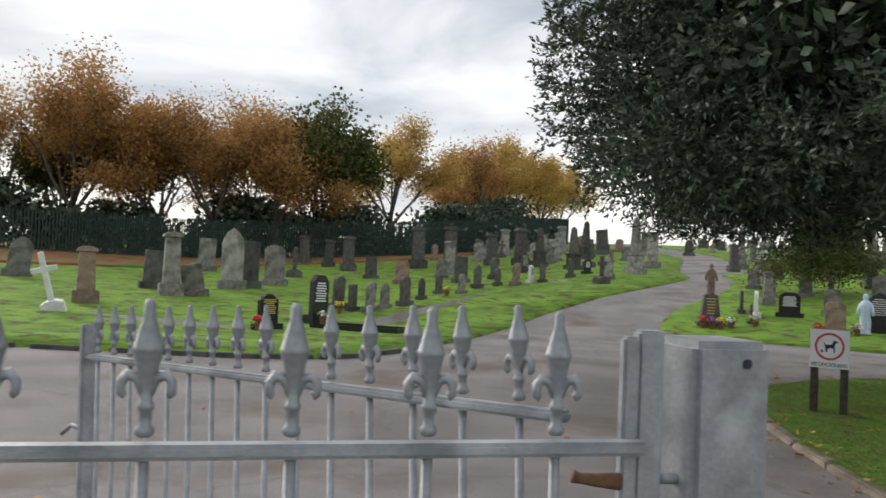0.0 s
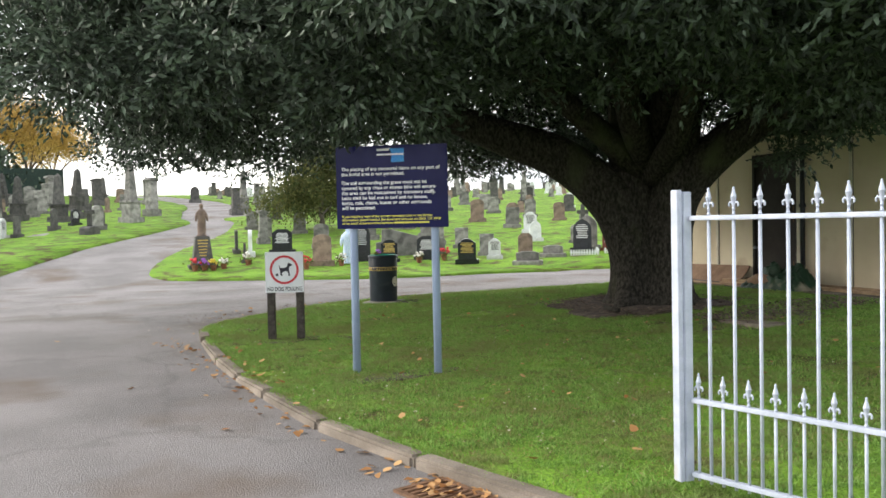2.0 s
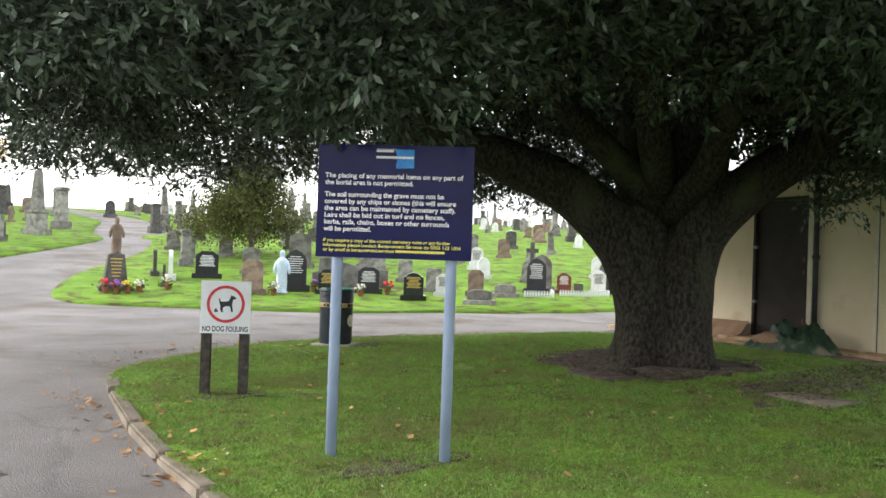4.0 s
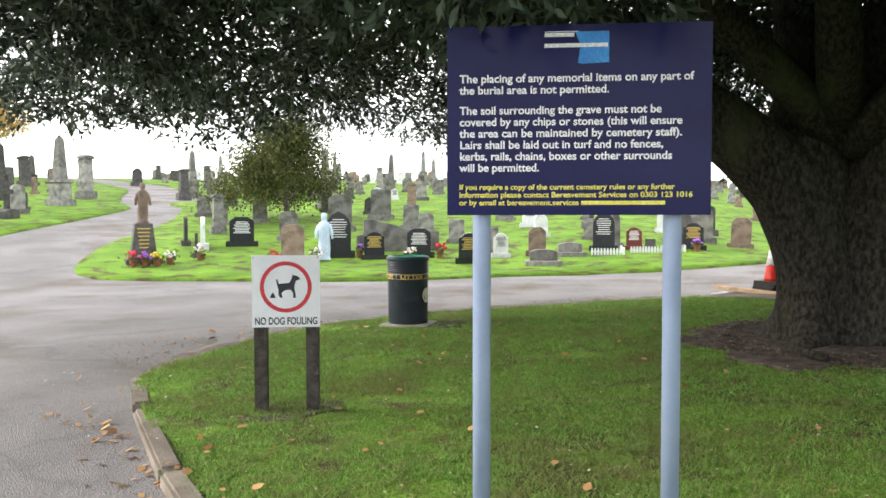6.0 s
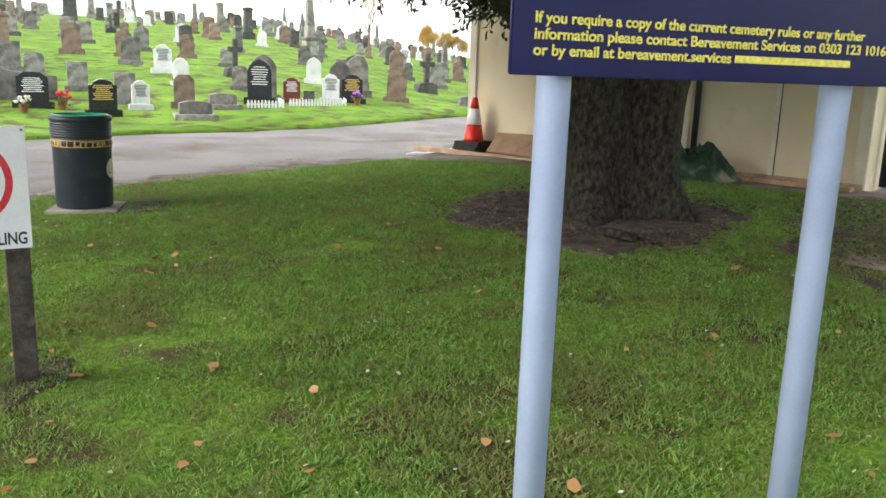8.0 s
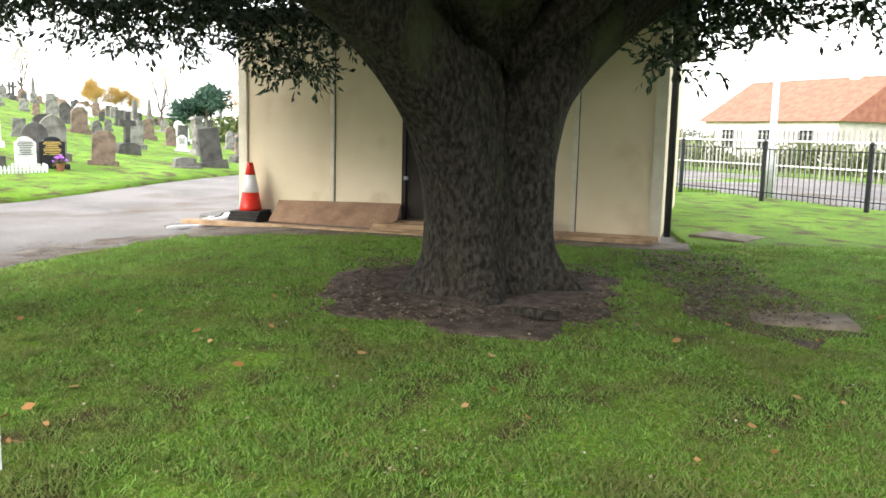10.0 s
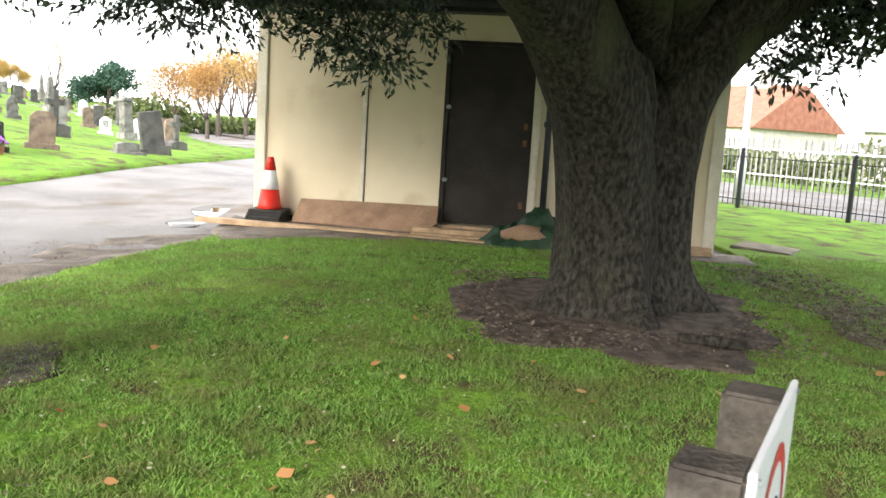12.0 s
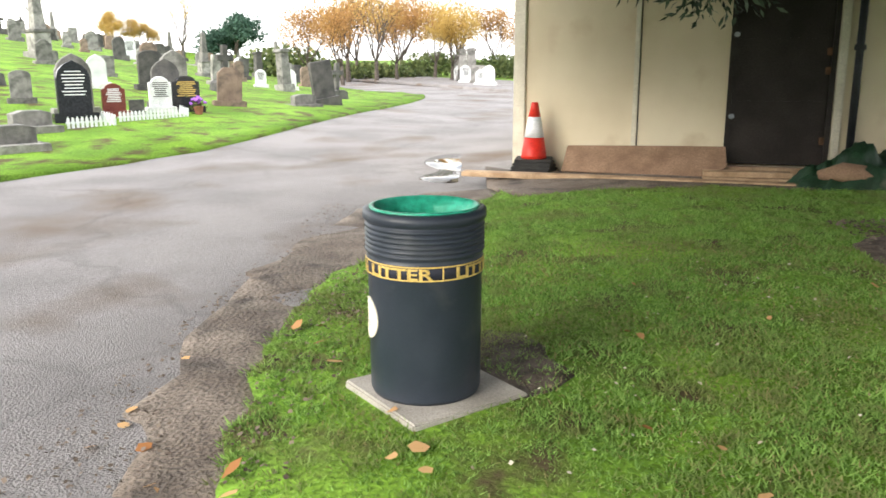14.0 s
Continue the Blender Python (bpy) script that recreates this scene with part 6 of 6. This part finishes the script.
def blades(name, poly, area, density, height, label, material=BLADE):
    x0, x1, y0, y1 = area
    n = int((x1 - x0) * (y1 - y0) * density)
    p = rng.uniform((x0, y0), (x1, y1), (n, 2))
    p = p[within(p, poly) & ~within(p, BED) & ~within(p, APRON)]
    pos = []
    for x, y in p:
        if noise.noise((x * 1.3, y * 1.3, 5)) + 0.6 * noise.noise((x * 6, y * 6, 2)) > rng.uniform(-1.0, 0.28) and not (abs(x - 7.98) + abs(y - 13.66) < 0.42):
            pos.append((x, y, base(x, y)))
    c = np.array(pos)
    n = len(c)
    a = rng.uniform(0, math.tau, n)
    tuft = np.array([0.95 + 0.9 * noise.noise((x * 7, y * 7, 3)) + 0.5 * noise.noise((x * 2, y * 2, 9)) for x, y, _ in pos])
    h = (height * rng.uniform(0.45, 1.25, n) * np.clip(tuft, 0.25, 2))[:, None]
    side = np.stack([np.cos(a), np.sin(a), np.zeros(n)], 1) * 0.0042
    lean = np.concatenate([rng.normal(size=(n, 2)) * 0.75, np.ones((n, 1))], 1)
    v = np.stack([c - side, c + side, c + lean * h], 1).reshape(-1, 3)
    tagged(raw_mesh(name, v, np.arange(3 * n, dtype=np.int32).reshape(-1, 3), material), label, "grass", kind="stuff")


blades("grass_blades", ISLAND, (3.5, 9.5, 5.0, 14.6), 5200, 0.027, "short mown green grass blades")
blades("grass_blades", ISLAND, (9.5, 13.5, 5.0, 14.6), 2400, 0.032, "short mown green grass blades by the tree")
blades("grass_blades", ISLAND, (3.7, 9.0, 1.5, 5.0), 1800, 0.035, "short mown green grass blades by the gate")
blades("dry_blades", ISLAND, (3.8, 7.6, 5.0, 10.3), 1500, 0.02, "straw-coloured dead blades in the trodden turf", STRAW)
blades("dry_blades", ISLAND, (3.6, 10.5, 4.0, 14.4), 1300, 0.02, "scattered straw-coloured dead grass blades", STRAW)


def tufts(n, area, label):
    """Thicker clumps of grass that stand up between the trodden parts."""
    x0, x1, y0, y1 = area
    p = rng.uniform((x0, y0), (x1, y1), (n, 2))
    p = p[within(p, ISLAND) & ~within(p, BED) & ~within(p, APRON)]
    keep = np.array([noise.noise((x * 2.4, y * 2.4, 12)) + 0.5 * noise.noise((x * 0.8, y * 0.8, 3)) for x, y in p]) > -0.08
    p = p[keep & (np.abs(p[:, 0] - 7.98) + np.abs(p[:, 1] - 13.66) > 0.5)]
    size = rng.uniform(0.5, 1.25, len(p))
    per = 16
    c, k = np.repeat(p, per, axis=0), np.repeat(size, per)
    m = len(c)
    out = rng.normal(size=(m, 2))
    foot = np.stack([c[:, 0] + out[:, 0] * 0.022 * k, c[:, 1] + out[:, 1] * 0.022 * k, np.array([base(x, y) for x, y in p]).repeat(per)], 1)
    a = rng.uniform(0, math.tau, m)
    side = np.stack([np.cos(a), np.sin(a), np.zeros(m)], 1) * 0.0045
    rise = np.concatenate([out * 0.55 + rng.normal(size=(m, 2)) * 0.3, np.ones((m, 1))], 1) * (0.028 * k * rng.uniform(0.6, 1.2, m))[:, None]
    v = np.stack([foot - side, foot + side, foot + rise], 1).reshape(-1, 3)
    tagged(raw_mesh("grass_tufts", v, np.arange(3 * m, dtype=np.int32).reshape(-1, 3), BLADE), label, "grass", kind="stuff")


tufts(26000, (3.6, 13.2, 3.0, 14.6), "thicker clumps of green grass in the lawn")


def litter(name, n, areas, label, lift=0.03, size=0.04, material=LITTER):
    cs = []
    while len(cs) < n:
        x0, x1, y0, y1 = areas[rng.integers(0, len(areas))]
        x, y = rng.uniform(x0, x1), rng.uniform(y0, y1)
        if math.hypot(x - 10.25, y - 9.66) > 0.9:
            cs.append((x, y, base(x, y) + (lift if inside((x, y), ISLAND) else -0.045)))
    c = np.array(cs)
    m = len(c)
    a = rng.uniform(0, math.tau, m)
    r = size * rng.uniform(0.5, 1.2, m)[:, None]
    d = np.stack([np.cos(a), np.sin(a), rng.uniform(-0.1, 0.5, m)], 1)
    s = np.stack([-np.sin(a), np.cos(a), rng.uniform(-0.1, 0.5, m)], 1)
    v = np.stack([c + (d * math.cos(k * 1.047) + s * math.sin(k * 1.047)) * r * rng.uniform(0.45, 1.15, (m, 1)) for k in range(6)], 1).reshape(-1, 3)
    v[:, 2] += 0.004
    tagged(raw_mesh(name, v, np.arange(6 * m, dtype=np.int32).reshape(-1, 6), material), label, "fallen leaves", kind="stuff")


litter("fallen_leaves", 150, [(3.8, 10, 4.5, 13)], "scattered brown and yellow leaves on the lawn", 0.03, 0.03)
litter("leaf_scraps", 1100, [(3.8, 10, 4.5, 13.5)], "tiny pale leaf scraps in the lawn", 0.02, 0.01, PALEBIT)
litter("fallen_leaves", 200, [(3.45, 3.75, 4.0, 8), (3.6, 4.05, 8, 12), (3.55, 3.85, 4.6, 5.2)], "brown leaves gathered along the kerb", 0.03, 0.035)
litter("fallen_leaves", 90, [(-3, 3.4, 3, 14), (5, 9, 13.6, 15)], "single leaves blown over the drive")
litter("mulch_chips", 5000, [(8.9, 11.2, 8.5, 10.9), (9.0, 11.2, 8.7, 10.8), (9.2, 12.2, 7.2, 8.2)], "dry leaf and bark fragments round the trunk", 0.05, 0.017, CHIP)
litter("gravel_litter", 4200, [(4.6, 7, 12.6, 14.6), (6.5, 10, 14.1, 15.2), (9, 13, 14.0, 15.2)], "small stones and leaf scraps in the mud", 0.01, 0.012, CHIP)
